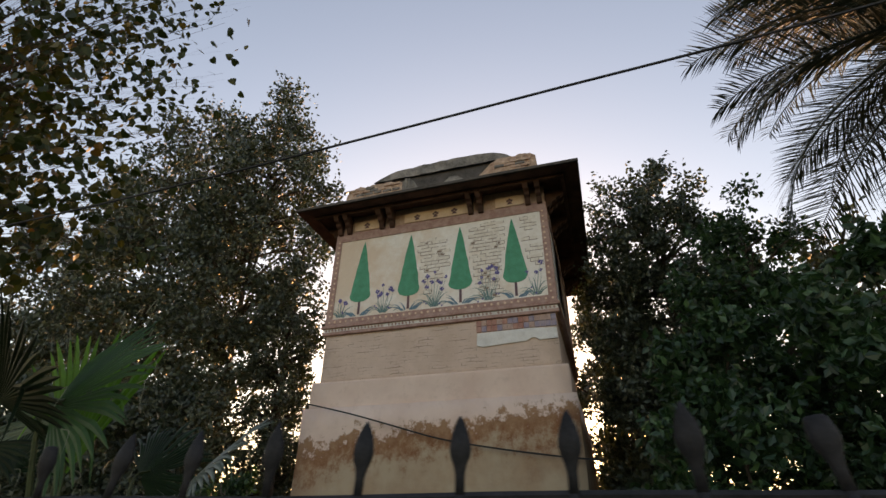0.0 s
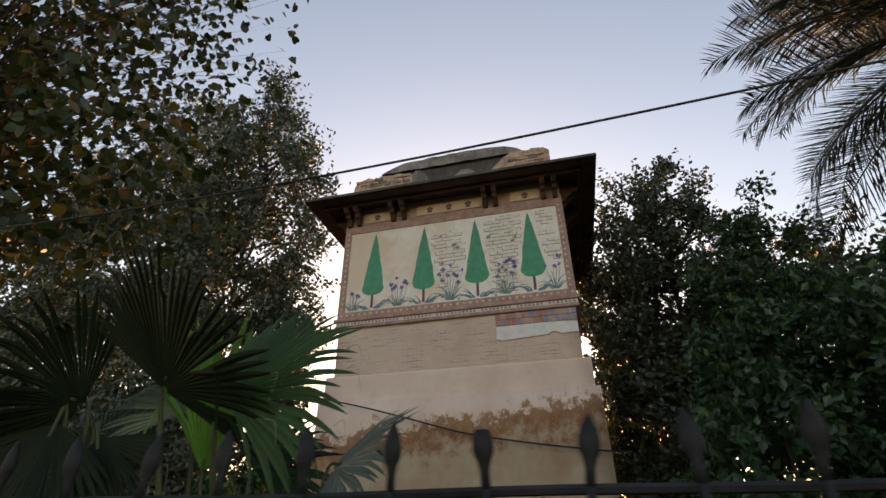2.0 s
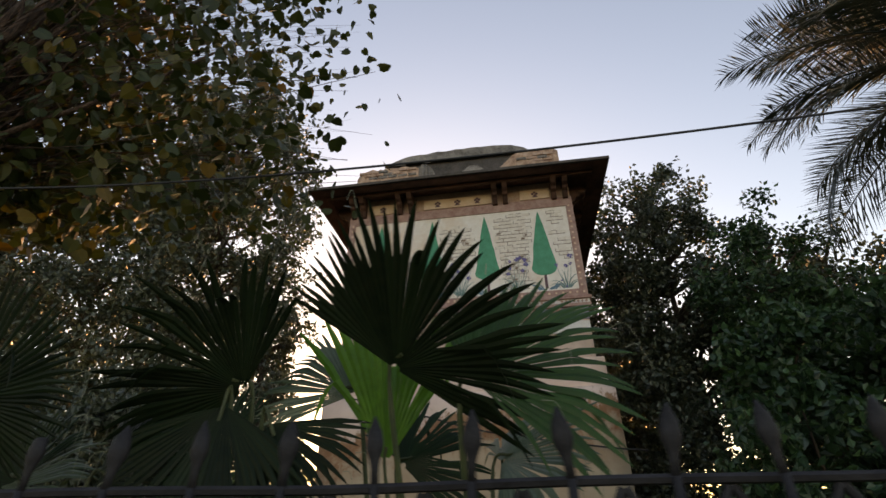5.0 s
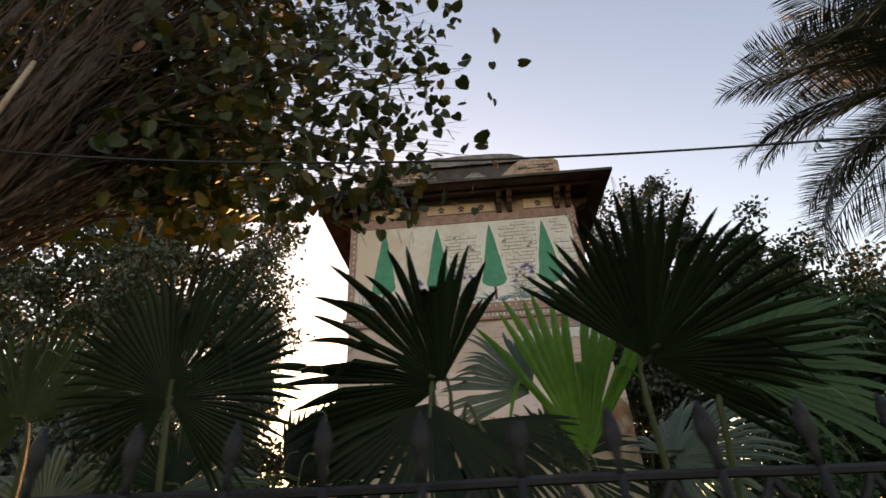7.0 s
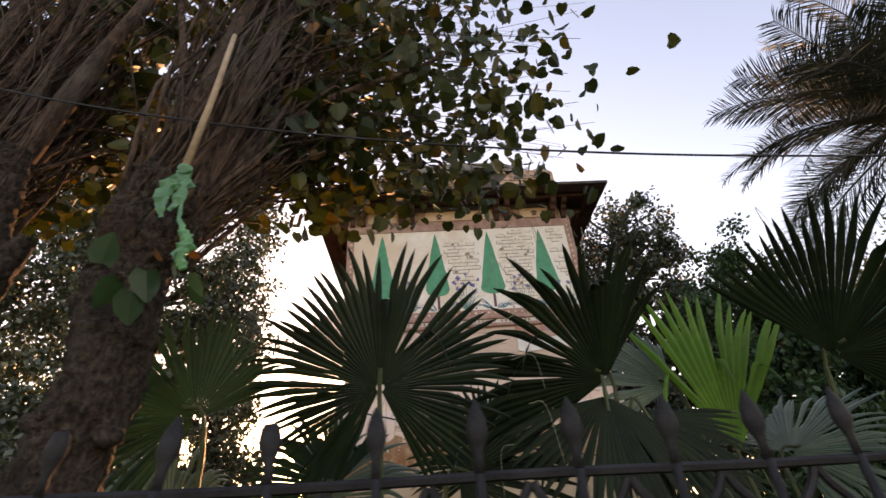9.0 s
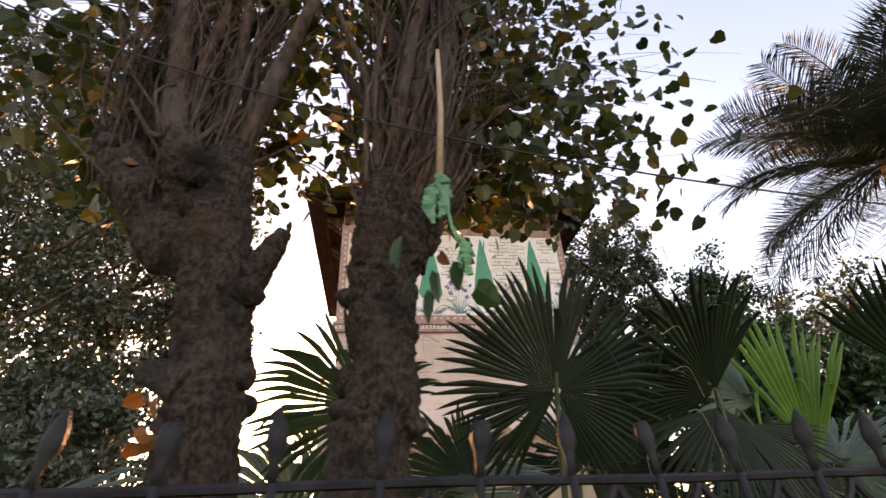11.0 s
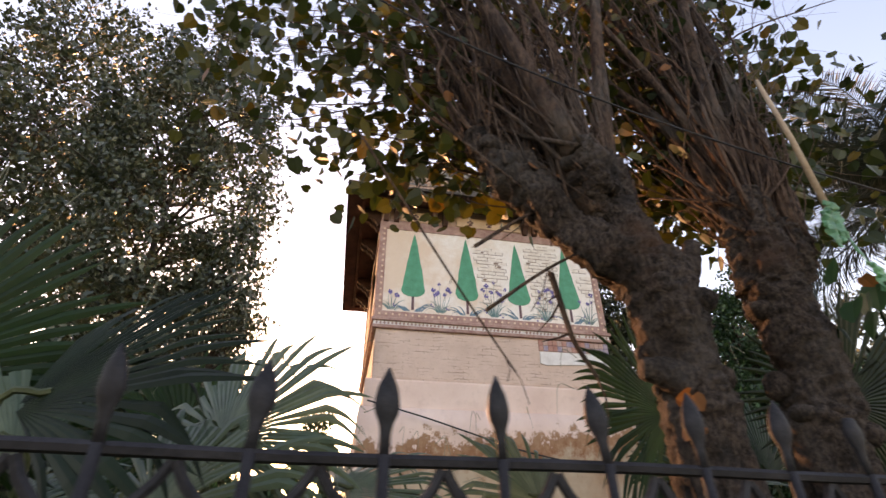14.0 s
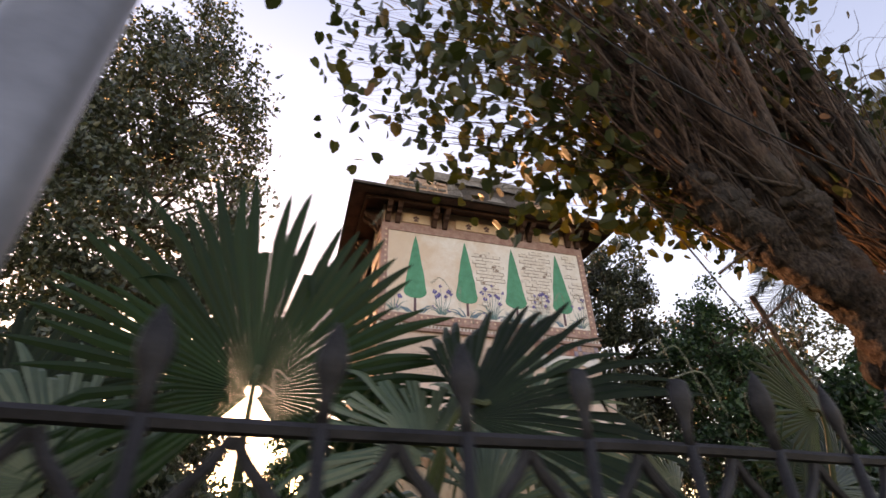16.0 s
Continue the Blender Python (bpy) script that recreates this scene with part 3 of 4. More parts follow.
def rubble(x0, x1, y0, y1, z0, tops, seed):
    """A strip of broken wall whose top follows the given heights."""
    bm, rng = bmesh.new(), random.Random(seed)
    n = 24
    rows = []
    for i in range(n + 1):
        u = i / n * (len(tops) - 1)
        k = min(int(u), len(tops) - 2)
        h = tops[k] + (tops[k + 1] - tops[k]) * (u - k) + rng.uniform(-0.012, 0.012)
        x = x0 + (x1 - x0) * i / n
        o = rng.uniform(-0.012, 0.012)
        rows.append([bm.verts.new(p) for p in ((x, y0 + o, z0), (x, y0 + o + 0.01, z0 + h * 0.5), (x, y0 + 0.02 + o, z0 + h), (x, y1, z0 + h * 0.96), (x, y1, z0))])
    for a, b in zip(rows, rows[1:]):
        for k in range(4):
            bm.faces.new((a[k], b[k], b[k + 1], a[k + 1]))
    bm.faces.new(rows[0])
    bm.faces.new(rows[-1][::-1])
    return bm


part("parapet_block", rubble(-1.90, -0.72, 0.02, 0.30, 7.265, (0.22, 0.35, 0.38, 0.36, 0.39, 0.37, 0.38, 0.35, 0.31), 1), M_PARAPET, tower, "broken red brick parapet corner")
part("parapet_block", rubble(0.78, 1.86, 0.02, 0.32, 7.265, (0.10, 0.22, 0.36, 0.43, 0.44, 0.42, 0.45, 0.44, 0.36), 2), M_PARAPET, tower, "broken red brick parapet corner")
part("parapet_rubble", rubble(-0.72, -0.40, 0.03, 0.33, 7.265, (0.33, 0.40, 0.38, 0.30, 0.14), 5), M_VAULT, tower, "grey broken masonry")
part("parapet_rubble", rubble(-0.40, 0.78, 0.06, 0.34, 7.265, (0.10, 0.05, 0.06, 0.05, 0.16, 0.27, 0.26, 0.12, 0.05, 0.08), 3), M_VAULT, tower, "crumbled grey masonry")
rng = random.Random(52)
for x0, x1 in ((-1.86, -0.74), (1.02, 1.84)):
    for row in range(5):
        x = x0 + (row % 2) * 0.09
        while x + 0.17 < x1:
            if rng.random() < 0.72:
                part("brick", boxed(x, x + rng.uniform(0.15, 0.18), 0.004 + rng.uniform(0, 0.012), 0.06, 7.275 + row * 0.066, 7.275 + row * 0.066 + 0.054, bevel=0.006), rng.choice((M_PARAPET, M_REDLITE, M_VAULT)), tower)
            x += 0.19
part("parapet_side", boxed(-1.88, -1.62, 0.32, DEPTH - 0.1, 7.185, 7.44, bevel=0.02), M_PARAPET, tower)
part("parapet_side", boxed(1.62, 1.88, 0.34, DEPTH - 0.1, 7.185, 7.50, bevel=0.02), M_PARAPET, tower)
# vault front takes a dark stone colour for the shaded hollow under the slab
c = bmesh.new()
secs = [(-1.62, 7.30), (-1.60, 7.76), (-1.52, 7.96), (-1.34, 8.08), (-0.6, 8.12), (0, 8.13), (0.6, 8.12), (1.30, 8.08), (1.46, 7.97), (1.56, 7.76), (1.60, 7.30)]
rows = [[c.verts.new((x * s, y, 7.18 + (z - 7.18) * q)) for x, z in secs] for y, s, q in ((0.36, 0.98, 0.92), (0.52, 1, 1), (2.0, 1, 1.03), (3.4, 1, 1), (3.6, 0.98, 0.9))]
for a, b in zip(rows, rows[1:]):
    for i in range(len(secs) - 1):
        c.faces.new((a[i], a[i + 1], b[i + 1], b[i]))
c.faces.new(rows[0])
c.faces.new(rows[-1])
bmesh.ops.subdivide_edges(c, edges=c.edges[:], cuts=3, use_grid_fill=True)
for v in c.verts:
    v.co += Vector((noise.noise(v.co * 3), noise.noise(v.co * 3 + Vector((9, 0, 0))), noise.noise(v.co * 4 + Vector((0, 7, 0))))) * 0.035
part("roof_vault", c, M_DARKSTONE, tower, "low roof vault coloured dark as the shaded hollow under its slab", True)
part("roof_slab", rubble(-1.46, 1.40, 0.30, 0.9, 7.91, (0.02, 0.17, 0.22, 0.24, 0.25, 0.25, 0.26, 0.25, 0.24, 0.20, 0.03), 4), M_VAULT, tower, "worn grey lime slab over the vault")

# ---- the iron fence ----
FX = [-6.0, -3.6, -2.7, -1.9, -1.1, -0.3, 0.5, 1.3, 2.1, 2.9, 6.0]
FY = [2.26, 2.444, 2.514, 2.574, 2.629, 2.680, 2.720, 2.752, 2.772, 2.786, 2.83]
ZX = [-3.6, -2.7, -1.1, 0.5, 2.9]
ZZ = [1.753, 1.749, 1.745, 1.734, 1.739]


def fence_at(x, dz=0.0):
    return Vector((x, float(np.interp(x, FX, FY)), float(np.interp(x, ZX, ZZ)) + dz))


fence = thing("iron_fence", (0, 2.6, 0), "black painted wrought iron fence with spear finials", "fence")
fence.location = (0, 0, 0)
fr = random.Random(21)
for dz, w in ((0.0, 0.0068), (-0.55, 0.0068), (-1.5, 0.010)):
    bm = bmesh.new()
    xs = [-4.4 + i * 0.1 for i in range(88)]
    tube(bm, [fence_at(x, dz + 0.0015 * math.sin(x * 9)) for x in xs], w, 6)
    part("rail", bm, M_IRON, fence, "thin black iron rail")


def finial(kind, rng):
    """A spear head on a collar; some have lost their tips."""
    prof = [(0.0070, 0.0), (0.0070, 0.030), (0.0078, 0.036), (0.0098, 0.045), (0.0142, 0.056), (0.0160, 0.066), (0.0152, 0.076)]
    if kind == 0:
        prof += [(0.0125, 0.092), (0.0068, 0.106), (0.0012, 0.119)]
    elif kind == 1:
        prof += [(0.0130, 0.090), (0.0105, 0.095), (0.004, 0.096)]
    else:
        prof += [(0.0120, 0.091), (0.0060, 0.107), (0.0010, 0.116)]
    return lathe(bmesh.new(), [(r * 0.93, z * 0.82) for r, z in prof], 10, flat=0.62)


heads = []
for kind in range(3):
    ob = part("spear_finial", finial(kind, fr), M_IRON, None, "", True)
    heads.append(ob.data)
    bpy.data.objects.remove(ob)
shaft = part("bar", tube(bmesh.new(), [(0, 0, -1.72), (0, 0, 0.004)], 0.0064, 8), M_IRON, None, "", True)
shaft_mesh = shaft.data
bpy.data.objects.remove(shaft)
bars = [2.1657 + 0.1325 * k for k in range(-50, 17)]
for x in bars:
    p = fence_at(x)
    b = new("bar", shaft_mesh)
    b.parent, b.location = fence, p + Vector((0, -0.004, 0))
    h = new("spear_finial", heads[fr.choice((0, 0, 0, 1, 2, 2))])
    h.parent = b
    h.rotation_euler = (fr.uniform(-0.10, 0.10), fr.uniform(-0.13, 0.13), fr.uniform(-0.4, 0.4))
for xa, xb in zip(bars, bars[1:]):
    m = (xa + xb) / 2
    for x0, sgn in ((xa, 1), (xb, -1)):
        d = (xb - xa) / 2 * sgn
        pts = [fence_at(x0, -0.16), fence_at(x0 + d * 0.12, -0.10), fence_at(x0 + d * 0.45, -0.055), fence_at(x0 + d * 0.8, -0.028), fence_at(x0 + d * 0.97, -0.008)]
        part("scroll", tube(bmesh.new(), [q + Vector((0, 0.004, 0)) for q in spline(pts, 3)], 0.0062, 6), M_IRON, fence)

# steel post beside the fence
post = part("steel_post", lathe(bmesh.new(), [(0.046, 0.0), (0.046, 1.2), (0.042, 1.22), (0.040, 5.5)], 20, (0, 0, 0)), M_STEEL, None, "", True)
post.location = (-3.275, 2.412, -0.05)
tagged(post, "tall round galvanised steel post beside the fence", "post")

# cables
bm = bmesh.new()
tube(bm, spline([(5.5, 2.83, 2.77), (3.6, 2.81, 2.52), (2.8, 2.80, 2.432), (2.3, 2.80, 2.406), (1.8, 2.80, 2.383), (1.3, 2.80, 2.367), (0.8, 2.80, 2.364), (0.3, 2.80, 2.377), (-0.2, 2.80, 2.411), (-0.7, 2.80, 2.473), (-1.2, 2.80, 2.567), (-1.7, 2.80, 2.705), (-2.2, 2.78, 2.89), (-2.7, 2.68, 3.10), (-3.275, 2.455, 3.36)], 8), 0.0028, 6)
tagged(part("overhead_cable", bm, M_CABLE), "black rubber cable slung along the fence", "cable")
bm = bmesh.new()
tube(bm, spline([(-1.96, 8.80, 3.39), (-1.2, 8.79, 3.20), (-0.5, 8.79, 3.0), (0.2, 8.79, 2.80), (1.0, 8.79, 2.65), (1.83, 8.80, 2.53), (2.3, 8.82, 2.48)], 8), 0.011, 6)
tagged(part("thin_cable", bm, M_CABLE), "thin black cable hanging before the tower", "cable")

# ---- fan palms ----


def fan_blade(bm, hub, mid, face, radius, spread, count, droop, rng, fold=0.18, split=0.66):
    """A pleated fan leaf: segments joined near the hub, free and drooping at their ends."""
    u = Vector(mid).normalized()
    w = Vector(face)
    w = (w - u * w.dot(u)).normalized()
    v = u.cross(w)
    hub = Vector(hub)
    rs = (0.03, 0.30, split, 0.74, 0.83, 0.92, 1.0)
    for i in range(count):
        a = spread * (2 * (i + 0.5) / count - 1)
        da = spread / count
        torn = 0.74 if rng.random() < 0.04 else 1.0
        length = torn * radius * (0.76 + 0.24 * math.cos(a * 0.8)) * rng.uniform(0.90, 1.05)
        wave = 0.5 + 0.5 * math.sin(a * 3.1 + radius * 40)
        hang = droop * rng.uniform(0.4, 1.6) + 0.10 * wave + (rng.uniform(0.35, 0.9) if rng.random() < 0.10 else 0)
        tw = rng.uniform(-0.9, 0.9) * da + 0.05 * math.sin(a * 5 + radius * 30)
        rows = []
        for r in rs:
            d = r * length
            wd = d * da if r <= split else split * length * da * (1 - (r - split) / (1 - split)) ** 0.55
            aa = a + tw * max(0, r - split) * 2
            dr = u * math.cos(aa) + v * math.sin(aa)
            side = -u * math.sin(aa) + v * math.cos(aa)
            out = max(0.0, r - 0.4)
            c0 = hub + dr * d * (1 - 0.35 * hang * out) + w * (-fold * d * (1 - math.cos(a)) * 0.6) + Vector((0, 0, -1)) * hang * radius * out * out * 1.6
            ridge = wd * 0.32
            rows.append([bm.verts.new(c0 - side * wd), bm.verts.new(c0 + w * ridge), bm.verts.new(c0 + side * wd)])
        for p, q in zip(rows, rows[1:]):
            bm.faces.new((p[0], p[1], q[1], q[0]))
            bm.faces.new((p[1], p[2], q[2], q[1]))
    return bm


def fan_palm(base, leaves, label, seed):
    rng = random.Random(seed)
    palm = thing("fan_palm", base, label, "palm", "fan palms behind the fence")
    bz = Vector(base)
    top = Vector((0, 0, 0.75))
    part("trunk", tube(bmesh.new(), [(0, 0, -0.05), (0.01, 0, 0.3), (0, 0.01, 0.6), top], [0.10, 0.085, 0.075, 0.05], 10, 0.12, rng), M_TWIG, palm, "short fibrous trunk")
    for hub, mid, face, radius, spread, droop, mat in leaves:
        h = Vector(hub) - bz
        bl = part("leaf_blade", fan_blade(bmesh.new(), h, mid, face, radius, radians(spread), max(16, int(spread / 2.3)), droop, rng), mat, palm)
        fib, u0 = bmesh.new(), Vector(mid).normalized()
        v0 = u0.cross(Vector(face)).normalized()
        for k in range(6):
            a = radians(spread) * rng.uniform(-0.95, 0.95)
            d = u0 * math.cos(a) + v0 * math.sin(a)
            p0 = h + d * radius * rng.uniform(0.80, 0.92)
            p1 = p0 + d * radius * rng.uniform(0.05, 0.14)
            p2 = p1 + d * radius * rng.uniform(0.0, 0.05) + Vector((rng.uniform(-0.02, 0.02), -0.01, -rng.uniform(0.04, 0.15)))
            sp = spline([p0, p1, p2], 4)
            tube(fib, sp, [0.0013 - 0.0009 * i / len(sp) for i in range(len(sp))], 4)
        tagged(part("leaf_tip", fib, M_FANDRY, bl, "pale dry curled leaf tips"), kind="stuff")
        m = (h + top) / 2 + Vector((0, 0, 0.12)) + Vector((h.x, h.y, 0)) * 0.18
        part("petiole", tube(bmesh.new(), spline([top * 0.9, m, h - Vector(mid).normalized() * 0.04, h + Vector(mid).normalized() * 0.05], 5), [0.0085] * 10 + [0.006] * 6, 6), M_PETIOLE, bl)
    return palm


# F and G: leaf colours darkened for backlight
F, Y, P = M_FANBACKLIT, M_FANYOUNG, M_FANPALE
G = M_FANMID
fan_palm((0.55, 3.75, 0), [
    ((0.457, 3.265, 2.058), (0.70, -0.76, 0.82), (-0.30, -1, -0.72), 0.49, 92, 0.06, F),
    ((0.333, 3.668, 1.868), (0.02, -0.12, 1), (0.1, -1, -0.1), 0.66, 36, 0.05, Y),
    ((0.66, 3.30, 2.03), (0.80, 0.05, 0.52), (-0.25, -1, 0.35), 0.46, 82, 0.14, M_FANLIT),
    ((0.695, 3.95, 1.893), (0.55, -0.15, 0.30), (0, -0.6, 0.8), 0.44, 110, 0.20, P),
    ((0.19, 3.70, 2.10), (-0.72, 0.0, 0.62), (0.15, -1, 0.4), 0.36, 66, 0.22, P),
    ((0.30, 4.05, 1.90), (0.5, 0.2, 0.5), (0, -1, 0.3), 0.40, 90, 0.25, G),
], "young fan palm with a bright green unfolding leaf", 1)
fan_palm((-0.10, 3.85, 0), [
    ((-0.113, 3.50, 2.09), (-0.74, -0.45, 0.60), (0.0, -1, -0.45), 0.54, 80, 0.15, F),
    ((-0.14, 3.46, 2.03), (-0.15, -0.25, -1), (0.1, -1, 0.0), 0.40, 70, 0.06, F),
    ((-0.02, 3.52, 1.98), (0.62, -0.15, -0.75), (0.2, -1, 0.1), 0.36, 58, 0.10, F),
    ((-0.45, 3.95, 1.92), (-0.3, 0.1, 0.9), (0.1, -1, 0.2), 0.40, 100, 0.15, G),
], "fan palm with broad pleated leaves coloured dark as backlit", 2)
fan_palm((-0.82, 3.60, 0), [
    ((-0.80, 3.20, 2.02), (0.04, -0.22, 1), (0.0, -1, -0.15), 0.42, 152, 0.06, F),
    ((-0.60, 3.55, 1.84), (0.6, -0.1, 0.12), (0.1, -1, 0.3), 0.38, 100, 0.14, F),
    ((-0.98, 3.62, 1.84), (-0.5, 0.1, 0.4), (-0.2, -1, 0.4), 0.36, 90, 0.25, G),
], "fan palm with a round leaf coloured dark against the bright sky", 3)
fan_palm((-1.32, 3.75, 0), [
    ((-1.308, 3.326, 2.004), (-0.62, -0.12, 0.60), (0.15, -1, 0.1), 0.38, 112, 0.16, G),
    ((-1.05, 3.60, 1.80), (0.6, 0.1, 0.25), (0.1, -0.8, 0.6), 0.42, 100, 0.30, P),
    ((-1.55, 3.80, 1.80), (-0.7, 0.1, 0.5), (-0.1, -0.9, 0.5), 0.40, 95, 0.28, P),
], "fan palm behind the pollarded trunks", 4)
fan_palm((-2.45, 3.75, 0), [
    ((-2.52, 3.25, 1.875), (0.42, -0.05, 0.55), (-0.1, -0.85, 0.6), 0.42, 100, 0.40, P),
    ((-2.25, 3.55, 1.80), (0.9, 0, 0.3), (0, -0.6, 0.9), 0.42, 90, 0.50, P),
    ((-2.72, 3.70, 1.92), (-0.4, 0.0, 0.8), (0.2, -1, 0.3), 0.42, 100, 0.30, G),
], "fan palm with pale drooping leaf tips", 5)
fan_palm((-3.15, 3.65, 0), [
    ((-3.10, 3.01, 1.912), (0.04, -0.05, 1), (0.1, -1, 0.0), 0.50, 138, 0.04, G),
    ((-2.74, 2.86, 1.85), (0.72, -0.06, 0.48), (-0.30, -0.8, 0.55), 0.42, 74, 0.14, F),
    ((-2.78, 2.98, 1.80), (-0.6, 0.1, 0.6), (0.1, -1, 0.4), 0.34, 80, 0.70, P),
    ((-2.60, 3.15, 1.72), (0.5, -0.1, 0.35), (0.1, -0.9, 0.5), 0.40, 100, 0.55, P),
    ((-3.45, 3.25, 1.78), (-0.6, 0, 0.7), (0.2, -1, 0.3), 0.44, 100, 0.45, P),
    ((-2.95, 3.30, 1.70), (0.5, 0.0, 0.1), (0, -0.8, 0.7), 0.42, 100, 0.55, P),
    ((-3.75, 3.60, 1.95), (-0.3, 0, 0.9), (0.3, -1, 0.1), 0.48, 110, 0.15, F),
], "fan palm with a large dark leaf near the post", 6)
fan_palm((-4.3, 3.9, 0), [
    ((-4.2, 3.6, 1.9), (0.2, 0, 1), (0.3, -1, 0.1), 0.5, 130, 0.12, F),
    ((-4.5, 3.6, 1.75), (-0.6, 0, 0.6), (0.3, -1, 0.2), 0.48, 120, 0.2, F),
], "fan palm in the shade of the trees", 7)

# ---- pollarded round-leaved trees ----


def bulge(bm, at, r, rng):
    """A burl on a trunk: an uneven lump sunk into the bark."""
    res = bmesh.ops.create_icosphere(bm, subdivisions=2, radius=r, matrix=Matrix.Translation(at))
    sx, sy, sz = rng.uniform(0.8, 1.3), rng.uniform(0.8, 1.3), rng.uniform(0.7, 1.5)
    for v in res["verts"]:
        d = v.co - Vector(at)
        v.co = Vector(at) + Vector((d.x * sx, d.y * sy, d.z * sz)) * (1 + 0.35 * noise.noise(v.co * 40))


def furrow(bm, pts, amp, seed):
    """Pushes bark in and out round a trunk's axis, in ridges and lumps."""
    for v in bm.verts:
        q = min(pts, key=lambda p: (p - v.co).length_squared)
        d = v.co - q
        if d.length > 1e-5:
            n = noise.noise((v.co.x * 22, v.co.y * 22, v.co.z * 7 + seed)) + 0.8 * noise.noise((v.co.x * 8 + seed, v.co.y * 8, v.co.z * 8)) + 0.55 * noise.noise(v.co * 48) + 0.4 * noise.noise(v.co * 95)
            v.co += d.normalized() * amp * n


def pollard(base, trunk, radii, heads, label, seed, shoots, aim, leaves, skew):
    """A knobbly pollarded trunk; thin shoots rise from its heads and carry round leaves."""
    rng, nr = random.Random(seed), np.random.default_rng(seed)
    tree = thing("pollarded_tree", base, label, "tree", "pollarded trees")
    b = Vector(base)
    bm = bmesh.new()
    pts = spline([Vector(p) - b for p in trunk], 26)
    rr = np.interp(np.linspace(0, 1, len(pts)), np.linspace(0, 1, len(radii)), radii)
    tube(bm, pts, [float(r) for r in rr], 44)
    furrow(bm, pts, 0.018, seed)
    for k in range(9):
        q = pts[rng.randrange(len(pts) // 2, len(pts))]
        a = rng.uniform(0, 6.28)
        rad = 0.068
        bulge(bm, q + Vector((math.cos(a) * rad, math.sin(a) * rad, rng.uniform(-0.05, 0.05))), rng.uniform(0.010, 0.034), rng)
    part("trunk", bm, M_BARK, tree, "grey furrowed trunk with pruning scars", True)
    spots = []
    for (path, rad) in heads:
        bm = bmesh.new()
        pp = spline([Vector(p) - b for p in path], 22)
        rr = np.interp(np.linspace(0, 1, len(pp)), np.linspace(0, 1, len(rad)), rad)
        tube(bm, pp, [float(r) for r in rr], 36)
        furrow(bm, pp, 0.021 if rad[-1] > 0.03 else 0.008, seed + 3)
        if rad[-1] > 0.03:
            for k in range(15):
                q = pp[rng.randrange(len(pp) // 3, len(pp))]
                d = Vector((rng.gauss(0, 1), rng.gauss(0, 1), rng.gauss(0, 1))).normalized()
                bulge(bm, q + d * rad[-1] * 0.85, rng.uniform(0.012, 0.036), rng)
        part("limb", bm, M_BARK, tree, "knobbly pollarded limb", True)
        if rad[-1] > 0.03:
            spots.extend((q, float(r)) for q, r in list(zip(pp, rr))[len(pp) // 3:])
    for k in range(13):
        o, r = spots[rng.randrange(len(spots))]
        cx, cy, cz, sx, sy, sz = aim
        e = Vector((rng.gauss(0.35 * (cx + sx) / 2 + 0.65 * (o.x + b.x), 0.28), rng.uniform(2.9, 3.35), rng.uniform(3.4, 4.4))) - b
        path = spline([o - Vector((0, 0, r)), o + (e - o) * 0.3 + Vector((rng.uniform(-0.06, 0.06), 0, 0.08)), o + (e - o) * 0.65 + Vector((rng.uniform(-0.08, 0.08), 0, 0.05)), e], 5)
        r0 = rng.uniform(0.014, 0.034)
        part("stem", tube(bmesh.new(), path, [r0 * (1 - 0.7 * i / (len(path) - 1)) for i in range(len(path))], 8, 0.06, rng), M_TWIG, tree, "thick upright regrown stem", True)
    wood, lp = bmesh.new(), []
    for k in range(shoots):
        o, r = spots[rng.randrange(len(spots))]
        cx, cy, cz, sx, sy, sz = aim
        tgt = Vector((cx + (sx - cx) * rng.random() ** skew, rng.uniform(cy, sy), rng.uniform(cz, sz)))
        low = 1.70 + (tgt.y - 2.0) * 0.74 + max(0.0, -2.55 - tgt.x) * 1.2
        if tgt.z < low:
            tgt.z = low + rng.uniform(0, 0.35)
        bare = k % 7 == 0
        if bare:
            tgt = Vector((0.6 * tgt.x + 0.4 * (o.x + b.x) + rng.gauss(0, 0.25), rng.uniform(2.75, 3.02), rng.uniform(2.9, 4.0)))
        tgt -= b
        st = o + Vector((rng.uniform(-1, 1), rng.uniform(-1, 1), rng.uniform(-0.6, 0.3))) * r
        d = tgt - st
        mid = st + d * 0.5 + Vector((-0.22 * d.x, rng.uniform(-0.05, 0.08), 0.24 * d.length * rng.uniform(0.3, 1)))
        if k % 5 == 2:
            mid += Vector((rng.gauss(0, 0.13), rng.uniform(-0.05, 0.15), rng.uniform(-0.15, 0.1)))
        bend = [st + (mid - st) * q + Vector((rng.gauss(0, 0.045), rng.gauss(0, 0.025), rng.gauss(0.02, 0.03))) for q in (0.33, 0.66)]
        path = spline([st, *bend, mid + Vector((rng.gauss(0, 0.09), 0, 0)), (mid + tgt) / 2 + Vector((rng.gauss(0, 0.06), 0, rng.gauss(0, 0.05))), tgt], 3)
        r0 = rng.choice((0.0014, 0.0018, 0.002, 0.003, 0.004, 0.007))
        taper = [r0 * (1 - 0.8 * i / (len(path) - 1)) for i in range(len(path))]
        if r0 >= 0.004:
            part("shoot", tube(bmesh.new(), path, taper, 6), M_TWIG, tree, "", True)
        else:
            tube(wood, path, taper, 4)
        for t in range(0 if bare else int(leaves * rng.uniform(0.5, 1.5))):
            q = rng.random() ** 0.6
            p = path[min(int((0.40 + 0.62 * q) * (len(path) - 1)), len(path) - 1)]
            s = 0.045 + 0.075 * q
